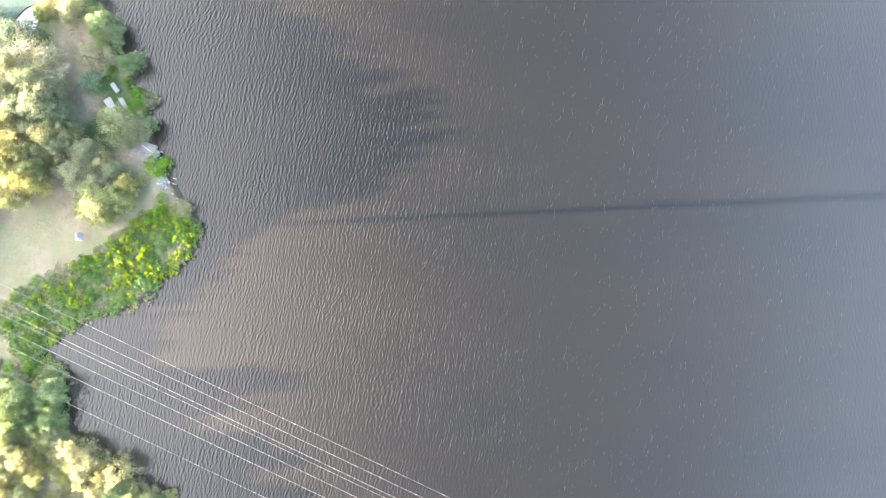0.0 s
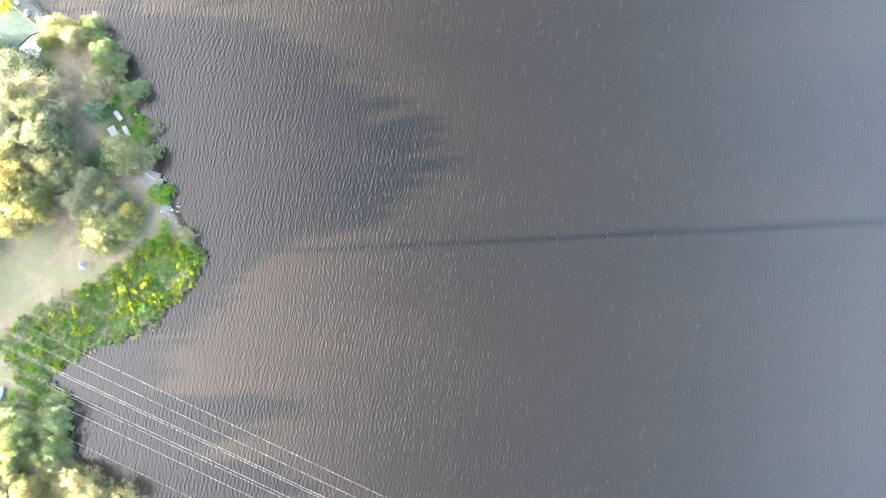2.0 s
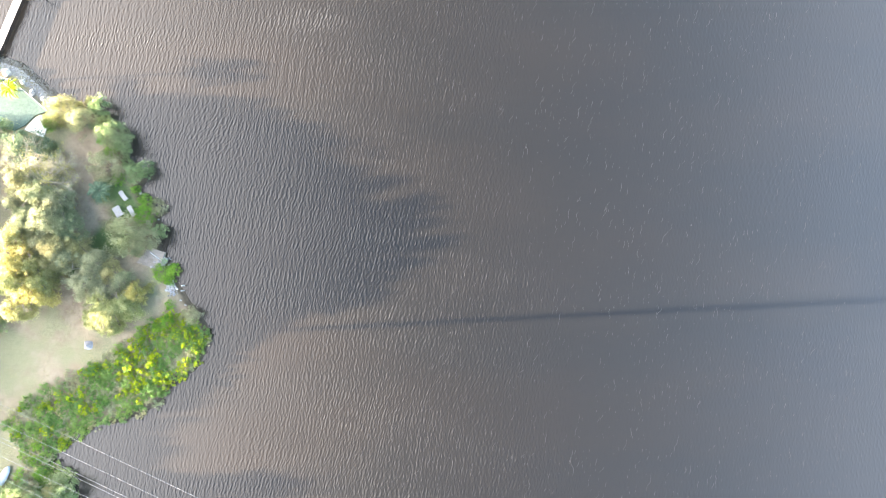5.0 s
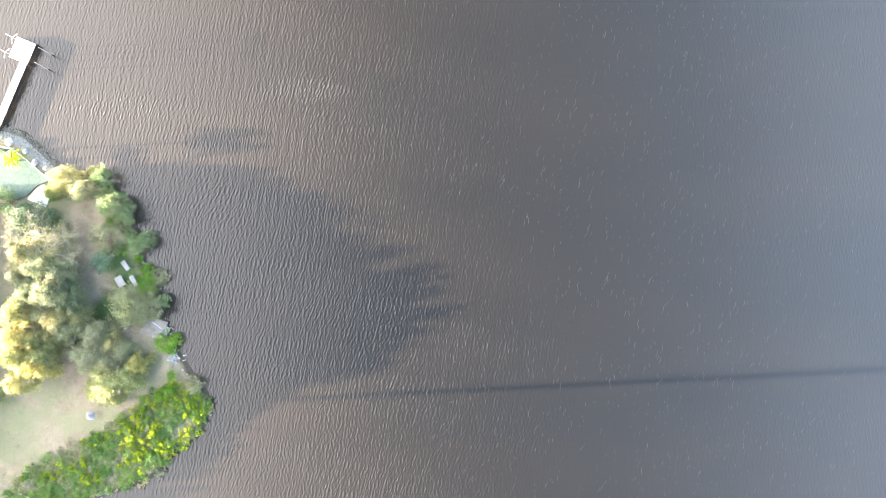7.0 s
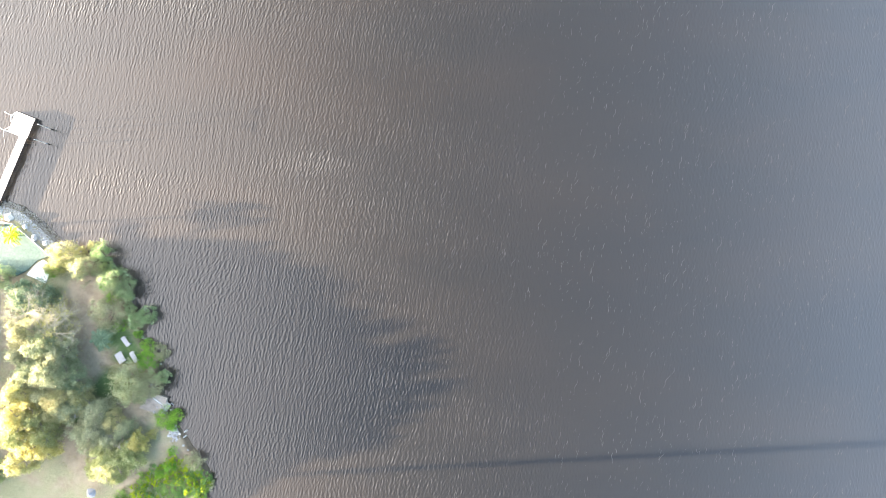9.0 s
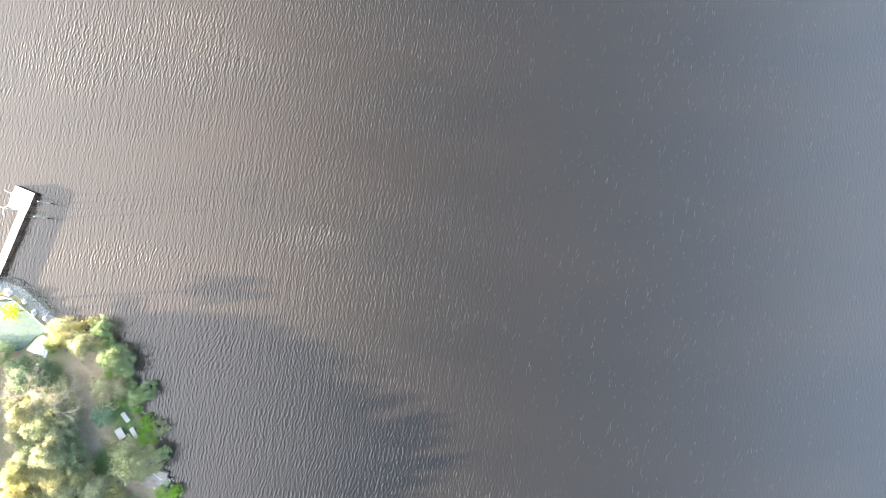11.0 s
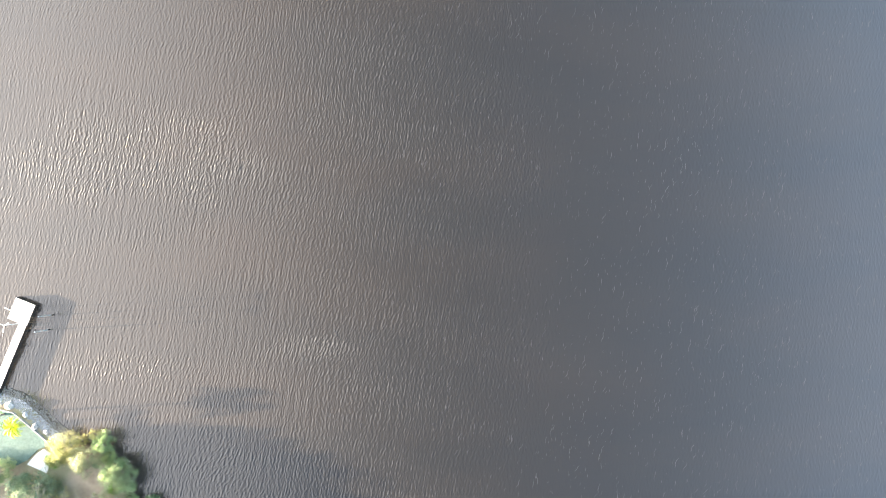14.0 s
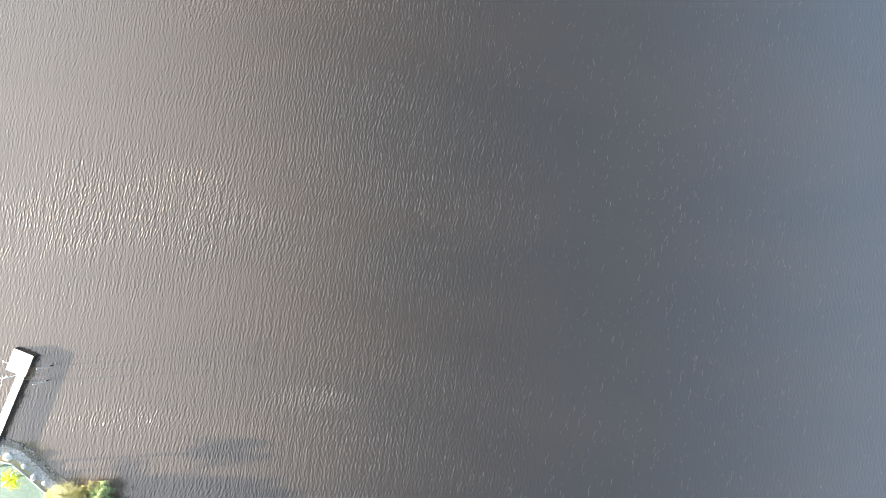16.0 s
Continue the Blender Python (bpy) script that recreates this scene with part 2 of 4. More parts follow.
def bm_box(bm, c, size, rz=0.0, bevel=0.0, tilt=(0, 0)):
    m = pose(*c, tilt[0], tilt[1], rz) @ Matrix.Diagonal((*size, 1))
    made = bmesh.ops.create_cube(bm, size=1.0, matrix=m)["verts"]
    if bevel:
        es = list({e for v in made for e in v.link_edges})
        bmesh.ops.bevel(bm, geom=es, offset=bevel, segments=1, affect="EDGES")
    return bm


def bm_rod(bm, a, b, r0, r1=None, n=7):
    """A tapered rod from a to b."""
    a, b = Vector(a), Vector(b)
    d = b - a
    m = Matrix.Translation((a + b) / 2) @ d.to_track_quat("Z", "Y").to_matrix().to_4x4()
    bmesh.ops.create_cone(bm, cap_ends=True, segments=n, radius1=r0, radius2=r0 if r1 is None else r1, depth=d.length, matrix=m)
    return bm


def boxes(*specs):
    bm = bmesh.new()
    for s in specs:
        bm_box(bm, *s)
    return bm


# ---- plan of the shore ----
SHORE = [
    (-140, 66), (-100, 60), (-81, 55.4), (-76, 54.2), (-71.4, 49.8), (-68, 46.9), (-61, 44.4), (-56.5, 40), (-57, 36.7),
    (-53.6, 34), (-55.0, 31), (-51.4, 27.4), (-51.2, 22.8), (-49.6, 18.2), (-47.7, 14.6), (-44.0, 9.5),
    (-42.6, 5.6), (-44.6, 0.0), (-48.4, -2.4), (-51.0, -6.0), (-57.5, -9.1), (-64.6, -11.0), (-69.8, -15.8),
    (-66.4, -18.9), (-65.4, -25.3), (-63.0, -30.4), (-57.2, -35.2), (-52.2, -38.4), (-46.3, -41.2), (-30, -52), (-10, -75), (0, -110)]


def smooth_line(pts, step=0.8):
    """Catmull-Rom through the points, with a little wander."""
    p = [Vector((*q, 0)) for q in pts]
    out = []
    for i in range(1, len(p) - 2):
        a, b, c, d = p[i - 1:i + 3]
        n = max(2, int((c - b).length / step))
        for k in range(n):
            u = k / n
            q = 0.5 * ((2 * b) + (c - a) * u + (2 * a - 5 * b + 4 * c - d) * u * u + (3 * b - a - 3 * c + d) * u ** 3)
            w = noise.noise_vector(q * 0.55) * 0.35
            out.append((q.x + w.x, q.y + w.y))
    return np.array(out)


shore_line = smooth_line([(-400, 90)] + SHORE + [(0, -400), (0, -600)])
shore_line = np.vstack([[(-3000, 120)], shore_line, [(0, -3000)]])


def land_distance(X, Y):
    """Signed distance to the water's edge: positive on land."""
    X, Y = np.asarray(X, float), np.asarray(Y, float)
    best = np.full(X.shape, 1e18)
    inside = np.zeros(X.shape, bool)
    poly = np.vstack([shore_line, [(-3000, -3000)]])
    for i in range(len(poly)):
        (ax, ay), (bx, by) = poly[i], poly[(i + 1) % len(poly)]
        if i < len(shore_line) - 1:
            dx, dy = bx - ax, by - ay
            u = np.clip(((X - ax) * dx + (Y - ay) * dy) / (dx * dx + dy * dy), 0, 1)
            best = np.minimum(best, (X - ax - u * dx) ** 2 + (Y - ay - u * dy) ** 2)
        if ay != by:
            cross = ((ay > Y) != (by > Y)) & (X < (bx - ax) * (Y - ay) / (by - ay) + ax)
            inside ^= cross
    return np.where(inside, 1, -1) * np.sqrt(best)


def land_height(X, Y):
    d = land_distance(X, Y)
    up = 0.75 * (1 - np.exp(-np.maximum(d, 0) / 2.0))
    roll = 0.10 * np.sin(np.asarray(X) * 0.31 + 1.0) * np.sin(np.asarray(Y) * 0.27) * np.clip(d / 4, 0, 1)
    return np.where(d > 0, up + roll, np.maximum(-2.5, d * 0.35))


LOOK_X, LOOK_Y = np.arange(-120, -35.9, 0.5), np.arange(-60, 70.1, 0.5)
LOOK_Z = land_height(*np.meshgrid(LOOK_X, LOOK_Y))


def ground_z(x, y):
    """Height of the land, read from a half-metre table."""
    u, v = min(max((x + 120) * 2, 0), len(LOOK_X) - 1.001), min(max((y + 60) * 2, 0), len(LOOK_Y) - 1.001)
    i, j = int(u), int(v)
    u, v = u - i, v - j
    z = LOOK_Z
    return float((z[j, i] * (1 - u) + z[j, i + 1] * u) * (1 - v) + (z[j + 1, i] * (1 - u) + z[j + 1, i + 1] * u) * v)


def stretched(lo, hi, step, far):
    """Even steps from lo to hi, then growing steps out to far on both sides."""
    mid = np.arange(lo, hi + step / 2, step)
    grow = step * 1.7 ** np.arange(1, 30)
    out = np.cumsum(grow)
    out = out[out < far]
    return np.concatenate([(lo - out)[::-1], mid, hi + out])


def grid_mesh(name, xs, ys, zf, mat, keep=None):
    X, Y = np.meshgrid(xs, ys)
    Z = zf(X, Y)
    me = bpy.data.meshes.new(name)
    n, m = len(xs), len(ys)
    idx = np.arange(n * m).reshape(m, n)
    quads = np.stack([idx[:-1, :-1], idx[:-1, 1:], idx[1:, 1:], idx[1:, :-1]], -1).reshape(-1, 4)
    me.vertices.add(n * m)
    me.vertices.foreach_set("co", np.stack([X, Y, Z], -1).astype(np.float32).ravel())
    me.loops.add(quads.size)
    me.loops.foreach_set("vertex_index", quads.ravel().astype(np.int32))
    me.polygons.add(len(quads))
    me.polygons.foreach_set("loop_start", np.arange(0, quads.size, 4, dtype=np.int32))
    me.polygons.foreach_set("use_smooth", np.ones(len(quads), bool))
    me.materials.append(mat)
    me.update(calc_edges=True)
    me.validate()
    return new(name, me)


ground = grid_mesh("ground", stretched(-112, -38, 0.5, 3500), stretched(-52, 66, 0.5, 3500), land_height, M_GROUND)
co = np.empty(len(ground.data.vertices) * 3, np.float32)
ground.data.vertices.foreach_get("co", co)


def patches(X, Y, spots):
    """Soft-edged uneven patches (x, y, half width, half depth), 0 to 1."""
    g = np.zeros(X.shape, np.float32)
    wob = 0.22 * np.sin(X * 1.1 + 1.3 * np.sin(Y * 0.7)) + 0.18 * np.sin(Y * 1.5 - X * 0.4)
    for cx, cy, rx, ry in spots:
        g = np.maximum(g, np.clip(1.5 - (((X - cx) / rx) ** 2 + ((Y - cy) / ry) ** 2) + wob, 0, 1))
    return g


BARE_EARTH = [(-64.6, 26.3, 4.6, 3.4), (-65.6, 37.0, 3.4, 4.2), (-67.0, 13.0, 3.2, 3.0), (-63.5, 33.0, 2.4, 2.4), (-70.0, 20.0, 8.0, 8.0)]
LUSH_GRASS = [(-59.6, 31.0, 3.0, 2.6), (-57.6, 28.6, 2.6, 2.4), (-60.0, 22.5, 3.5, 3.0), (-62.8, 16.6, 4.0, 2.2)]
for name, spots in (("worn", BARE_EARTH), ("lush", LUSH_GRASS)):
    layer = ground.data.attributes.new(name, "FLOAT", "POINT")
    layer.data.foreach_set("value", patches(co[0::3], co[1::3], spots))
tagged(ground, "dry grass and bare earth on a low shore", "ground", kind="structure")

# wind waves: many short crests running roughly north to south
rng = np.random.default_rng(4)
WAVES = []
for wl, amp, count, spread in ((1.6, 0.005, 16, 0.34), (1.0, 0.005, 30, 0.30)):
    for _ in range(count):
        k = 2 * math.pi / (wl * rng.uniform(0.88, 1.14))
        a = rng.normal(radians(-12), spread)
        WAVES.append((k * math.cos(a), k * math.sin(a), rng.uniform(0, 6.283), amp / math.sqrt(count) * 1.6))


# gusts: where the wind ruffles the water more (or less)
GUSTS = [(-45, -4, 24, 14, -0.3), (-45, 93, 13, 5, 0.65), (-58, 97, 20, 9, 1.15), (-75, 90, 12, 6, 0.4), (-60, 58.5, 13, 2.8, 0.75), (-26, 62, 9, 2.2, 0.75), (-60, 73, 26, 8, -0.15), (-60, 121, 34, 12, -0.2)]


def wind_strength(X, Y):
    far = np.clip((X + 25) / 60, 0, 1)
    g = 0.76 - 0.10 * far * far * (3 - 2 * far)
    g = g + 0.14 * np.sin(X * 0.045 + 1.6 * np.sin(Y * 0.05)) * np.sin(Y * 0.11 + 0.8 * np.sin(X * 0.05)) + 0.07 * np.sin(Y * 0.41 + X * 0.03 + 2 * np.sin(X * 0.06))
    for cx, cy, rx, ry, more in GUSTS:
        wob = 0.18 * np.sin(X * 0.31 + Y * 0.5) + 0.15 * np.sin(Y * 0.8 - X * 0.12)
        g = g + more * np.exp(-(((X - cx) / rx) ** 2 + ((Y - cy) / ry) ** 2 + wob) ** 2)
    return np.clip(g, 0.3, 1.95)


def wave_height(X, Y):
    Z = np.zeros(X.shape, np.float32)
    X, Y = X.astype(np.float32), Y.astype(np.float32)
    bend = 0.9 * np.sin(X * 0.035 + 0.8 * np.sin(Y * 0.03)) + 0.7 * np.sin(Y * 0.05 + X * 0.02)
    for kx, ky, ph, am in WAVES:
        Z += am * np.sin(kx * X + ky * (Y + bend) + ph)
    edge = np.clip(np.minimum.reduce([X + 84, 84 - X, Y + 48, 140 - Y]) / 4, 0, 1)
    return Z * wind_strength(X, Y) * edge


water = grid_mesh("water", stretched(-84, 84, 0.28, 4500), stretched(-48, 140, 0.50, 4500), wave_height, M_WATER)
co = np.empty(len(water.data.vertices) * 3, np.float32)
water.data.vertices.foreach_get("co", co)
wind_data = water.data.attributes.new("wind", "FLOAT", "POINT")
wind_data.data.foreach_set("value", wind_strength(co[0::3], co[1::3]).astype(np.float32))
tagged(water, "murky grey-brown lake water ruffled by short wind waves", "water", kind="structure")

# ---- plants ----
def leaf_cloud(seed, radius, height, base, clumps, leaves, size, uneven=0.25, flat=2):
    """Verts and faces of a crown: clumps of small leaves round an uneven dome, with gaps."""
    r = np.random.default_rng(seed)
    spots = []
    for c in range(clumps):
        a, u = r.uniform(0, 6.283), r.uniform(-0.15, 1)
        reach = radius * r.uniform(0.45, 1.0) * math.sqrt(max(0.06, 1 - max(u, 0) ** flat)) * (1 + uneven * math.sin(3 * a + seed) + 0.6 * uneven * math.sin(5 * a))
        cz = base + (height - base) * (0.25 + 0.68 * max(u, 0) + 0.15 * u) * r.uniform(0.8, 1.02)
        n = int(leaves * r.uniform(0.6, 1.3))
        off = r.normal(0, 1, (n, 3)) * radius * r.uniform(0.10, 0.22) * np.array([0.60, 0.60, 0.42])
        spots.append(off + np.array([reach * math.cos(a), reach * math.sin(a), cz]))
    p = np.concatenate(spots)
    n = len(p)
    far = np.percentile(np.hypot(p[:, 0], p[:, 1]), 96)
    p[:, :2] *= radius / far
    p[:, 2] = base * 0.6 + (p[:, 2] - p[:, 2].min()) / (p[:, 2].max() - p[:, 2].min()) * (height - base * 0.6)
    d = r.normal(0, 1, (n, 3)) * np.array([1, 1, 0.55])
    d /= np.linalg.norm(d, axis=1)[:, None]
    e = np.cross(d, r.normal(0, 1, (n, 3)))
    e /= np.linalg.norm(e, axis=1)[:, None] + 1e-9
    s = size * r.uniform(0.6, 1.4, (n, 1))
    v = np.stack([p - d * s, p - e * s * 0.42 + d * s * 0.1, p + d * s, p + e * s * 0.42 + d * s * 0.1], 1).reshape(-1, 3)
    return v, np.arange(4 * n).reshape(-1, 4)


def limb_mesh(seed, height, radius, girth, limbs, forks=2):
    """A tapered, slightly bent trunk with limbs that fork."""
    r = random.Random(seed)
    bm = bmesh.new()
    p, g = Vector((0, 0, -0.3)), girth
    top = height * 0.72
    for k in range(3):
        q = Vector((r.uniform(-0.25, 0.25) * radius * 0.3, r.uniform(-0.25, 0.25) * radius * 0.3, top * (k + 1) / 3))
        bm_rod(bm, p, q, g, g * 0.75, 8)
        p, g = q, g * 0.75

    def fork(a, d, length, gg, level):
        b = a + d * length
        bm_rod(bm, a, b, gg, gg * 0.6, 5)
        if level:
            for _ in range(3):
                d2 = (d + Vector((r.uniform(-0.8, 0.8), r.uniform(-0.8, 0.8), r.uniform(-0.25, 0.5)))).normalized()
                fork(a + d * length * r.uniform(0.55, 1.0), d2, length * r.uniform(0.5, 0.75), gg * 0.55, level - 1)

    for k in range(limbs):
        a = 6.283 * k / limbs + r.uniform(-0.4, 0.4)
        d = Vector((math.cos(a), math.sin(a), r.uniform(0.25, 0.9))).normalized()
        fork(Vector((0, 0, top * r.uniform(0.5, 0.98))), d, radius * r.uniform(0.45, 0.65), girth * 0.4, forks)
    return bm


def tree_model(name, mat, seed, bark, clumps, leaves, size, limbs=6, girth=0.14, forks=1, base=0.35, flat=2):
    """A plant of unit-free size: crown radius 3, height 10 before scaling."""
    root = new(name)
    part("trunk", limb_mesh(seed, 10, 3, girth * 2, limbs, forks), bark, root)
    v, f = leaf_cloud(seed, 3.0, 10.0, 10 * base, clumps, leaves, size, flat=flat)
    mesh_object("crown", v, f, mat, root)
    return root


def shrub_model(name, mat, seed, clumps, leaves, size):
    """Crown radius 1, height 1 before scaling."""
    root = new(name)
    bm = bmesh.new()
    r = random.Random(seed)
    for k in range(6):
        a = 6.283 * k / 6 + r.uniform(-0.3, 0.3)
        bm_rod(bm, (0, 0, -0.1), (0.55 * math.cos(a), 0.55 * math.sin(a), r.uniform(0.4, 0.75)), 0.035, 0.012, 5)
    part("stem", bm, M_BARK, root)
    v, f = leaf_cloud(seed, 1.0, 1.0, 0.05, clumps, leaves, size, 0.1)
    mesh_object("foliage", v, f, mat, root)
    return root


def frond_model(name, mat, seed, fronds=16):
    """A clump of arching, feathered fronds: radius 1, height 1 before scaling."""
    r = random.Random(seed)
    root = new(name)
    part("trunk", bm_rod(bmesh.new(), (0, 0, -0.1), (0, 0, 0.72), 0.07, 0.05, 8), M_BARK, root)
    verts, faces = [], []
    for k in range(fronds):
        a = 6.283 * k / fronds + r.uniform(-0.25, 0.25)
        out, lift = r.uniform(0.75, 1.05), r.uniform(0.15, 0.4)
        for j in range(11):
            u = (j + 1) / 11
            c = Vector((math.cos(a) * out * u, math.sin(a) * out * u, 0.7 + lift * math.sin(u * 2.6) - 0.12 * u))
            for side in (-1, 1):
                way = Vector((math.cos(a + side * 1.0), math.sin(a + side * 1.0), -0.3))
                w = Vector((math.cos(a), math.sin(a), 0)) * 0.035
                tip = c + way * 0.30 * (1.1 - 0.7 * u)
                i = len(verts)
                verts += [c - w, c + w, tip + w * 0.3, tip - w * 0.3]
                faces.append((i, i + 1, i + 2, i + 3))
    mesh_object("fronds", verts, faces, mat, root)
    return root


def plant(models, label, category, group, places, radius0, height0, seed=1):
    """Sets out the models, in turn, at (x, y, radius, height)."""
    r = random.Random(seed)
    zs = [ground_z(p[0], p[1]) for p in places]
    for k, (x, y, rad, h) in enumerate(places):
        s = rad / radius0
        m = pose(x, y, max(0.05, zs[k]) - 0.05, 0, 0, r.uniform(0, 360)) @ Matrix.Diagonal((s, s, h / height0, 1))
        mdl = models[k % len(models)]
        if mdl.get("used"):
            ob = copy_thing(mdl, m)
        else:
            mdl.matrix_basis = m
            mdl["used"] = 1
            ob = mdl
        tagged(ob, label, category, group)


def clear_marks(models):
    for o in scene.objects:
        if "used" in o:
            del o["used"]


def family(maker, name, mat, seeds, *args, **kw):
    return [maker(name, mat, s, *args, **kw) for s in seeds]


FOREST_PALE = [(-72.6, 32.2, 3.2, 8.5), (-69.3, 30.1, 3.4, 9), (-66.7, 28.9, 3.0, 8), (-67.7, 25.7, 3.6, 9.5), (-71.0, 25.9, 3.4, 10), (-65.3, 24.6, 2.8, 8), (-69.2, 22.0, 3.3, 9.5), (-66.2, 21.1, 2.8, 8.5), (-63.6, 20.4, 2.8, 7), (-61.1, 18.5, 2.8, 6.5), (-58.6, 16.7, 2.7, 6), (-62.2, 14.9, 2.8, 6.5), (-59.2, 13.9, 2.5, 6), (-56.7, 15.4, 2.2, 5), (-73.2, 28.7, 2.8, 10), (-64.8, 19.5, 2.2, 7.5), (-67.7, 18.4, 2.5, 8)]
FOREST_YELLOW = [(-72.4, 22.4, 3.0, 10.5), (-72.6, 15.5, 3.6, 10), (-69.9, 13.5, 3.2, 9.5), (-72.5, 11.0, 2.8, 9), (-68.6, 15.2, 2.5, 8.5), (-58.4, 10.5, 3.6, 6.5), (-55.7, 11.3, 2.9, 5.5), (-60.9, 8.9, 2.5, 5.5), (-54.4, 13.2, 2.0, 4.5), (-72.0, 18.7, 3.0, 10.5), (-69.6, 18.2, 2.3, 9.5), (-57.8, 7.7, 2.0, 4.5)]
BARE = [(-71.4, 35.6, 5.0, 9.0), (-67.3, 34.8, 2.2, 3.4), (-69.2, 32.6, 3.6, 8.0)]
BUSH_PALE = [(-67.9, -19.6, 1.7, 2.2), (-69.7, -22.0, 1.7, 2.4), (-65.2, -30.5, 1.7, 2.2), (-62.7, -32.8, 1.9, 2.4), (-59.9, -33.8, 1.7, 2), (-61.4, -35.8, 1.3, 1.8), (-58.5, -36.3, 1.3, 1.8), (-54.9, -35.6, 1.7, 2.2), (-56.1, -38.2, 1.2, 1.6), (-52.2, -38.7, 1.1, 1.4), (-49.8, -40.1, 1.0, 1.2), (-64.1, 43.3, 1.7, 2.4), (-60.0, 35.4, 1.9, 2.4), (-55.1, 23.3, 2.2, 3.0), (-53.0, 22.7, 1.6, 2.62), (-58.1, 25.1, 1.0, 1.95), (-45.1, 9.4, 1.0, 1.05), (-58.1, 40.4, 1.3, 2.1), (-51.4, 28.4, 1.0, 0.9)]
BUSH_GREEN = [(-67.6, -25.3, 1.9, 2.6), (-70.0, -28.8, 1.5, 2.4), (-65.8, -27.3, 1.4, 2.2), (-74.7, -22.9, 1.9, 3), (-73.3, -26.8, 1.5, 2.6), (-74.5, -29.8, 1.4, 2), (-66.4, -22.0, 1.4, 2.2), (-71.1, -22.0, 1.4, 2.4), (-61.4, 46.0, 1.4, 2.1), (-59.1, 41.2, 1.4, 2.25), (-56.9, 39.2, 1.3, 1.95), (-55.1, 34.2, 1.3, 1.95), (-53.6, 35.0, 0.9, 1.5), (-50.8, 24.3, 1.0, 1.5), (-78.4, 41.5, 1.7, 2.62), (-78.9, 7.7, 1.1, 1.8), (-56.8, 36.4, 0.9, 0.9), (-60.7, 43.4, 0.9, 1.5)]
BUSH_BRIGHT = [(-73.0, -23.3, 1.2, 1.5), (-71.9, -13.4, 1.1, 1.2), (-72.3, -15.9, 1.1, 1.2), (-71.3, -18.3, 1.1, 1.2), (-74.7, -18.3, 1.1, 1.2), (-49.0, 11.3, 0.9, 1.2), (-49.4, 8.6, 1.2, 1.4), (-50.9, 7.3, 1.1, 1.4), (-53.5, 26.9, 1.9, 1.4), (-53.6, 29.4, 1.3, 1.2), (-55.4, 31.6, 0.9, 1), (-50.3, 16.9, 1.9, 1.5), (-48.4, 17.3, 1.1, 1.2), (-59.8, 38.2, 1.3, 1.5), (-61.3, 40.2, 0.9, 1.4), (-58.2, 33.2, 1.1, 1), (-70.4, 42.9, 1.3, 1.6), (-49.1, 15.5, 0.9, 1.2)]
BUSH_YELLOW = [(-68.8, -32.0, 1.1, 1.6), (-46.8, -40.0, 1.2, 1.5), (-68.9, -36.6, 1.9, 2.4), (-73.2, -32.8, 1.4, 1.6), (-74.0, -36.8, 1.7, 1.8), (-64.4, -36.8, 1.1, 1.4), (-57.8, -39.3, 0.9, 0.8), (-53.4, -40.0, 0.9, 0.8), (-75.2, -39.2, 1.3, 1.2), (-68.3, 45.1, 2.4, 3), (-69.9, 43.3, 1.5, 2), (-63.4, 47.1, 1.1, 1.6), (-65.5, 46.2, 0.9, 1.4), (-52.4, 14.3, 0.9, 1)]
FROND = [(-60.8, 31.1, 2.2, 2.6), (-76.7, 49.0, 1.9, 2.6), (-79.4, 50.8, 1.5, 2.4)]
BUSH_TEAL = [(-70.3, 38.4, 2.2, 3.0), (-75.6, 39.0, 1.8, 2.8), (-72.6, 38.2, 1.6, 2.6)]

pale_trees = family(tree_model, "tree", M_PALE, (11, 12, 13, 14), M_BARK, 120, 80, 0.14)
yellow_trees = family(tree_model, "tree", M_YELLOW_SUN, (21, 22, 23, 24), M_BARK, 120, 80, 0.14)
bare_trees = family(tree_model, "bare_tree", M_YELLOW_SUN, (31,), M_TWIG, 60, 16, 0.10, limbs=18, girth=0.07, forks=3)
plant(pale_trees, "tall broadleaf tree with a grey-green crown", "tree", "trees of the shore wood", FOREST_PALE, 3, 10)
plant(yellow_trees, "broadleaf tree with low sun painted into its pale yellow-green crown", "tree", "trees of the shore wood", FOREST_YELLOW, 3, 10, 2)
plant(bare_trees, "half-bare tree with pale tangled branches", "tree", "trees of the shore wood", BARE, 3, 10, 3)

pale_bush = family(shrub_model, "bush", M_PALE, (41, 42, 43), 76, 75, 0.034)
green_bush = family(shrub_model, "bush", M_SHORE, (44, 45, 46), 70, 75, 0.036)
lime_bush = family(shrub_model, "bush", M_BRIGHT, (47, 48, 49), 60, 70, 0.038)
yellow_bush = family(shrub_model, "bush", M_YELLOW_SUN, (50, 51), 70, 75, 0.036)
plant(pale_bush, "rounded grey-green bush beside the water", "bush", "shore bushes", BUSH_PALE, 1, 1, 4)
plant(green_bush, "dense soft green bush at the water's edge", "bush", "shore bushes", BUSH_GREEN, 1, 1, 5)
plant(lime_bush, "low bright green bush on the bank", "bush", "shore bushes", BUSH_BRIGHT, 1, 1, 6)
plant(yellow_bush, "bush with low sun painted into its pale yellow leaves", "bush", "shore bushes", BUSH_YELLOW, 1, 1, 7)
fronds = family(frond_model, "palm", M_BLUE, (61,), fronds=26)
plant(fronds, "small feathery blue-green palm", "palm", "shore palms", FROND[:1], 1, 1, 8)
teal_bush = family(shrub_model, "bush", M_BLUE, (52, 53), 76, 75, 0.036)
plant(teal_bush, "dense blue-green bush beside the court", "bush", "court bushes", BUSH_TEAL, 1, 1, 15)
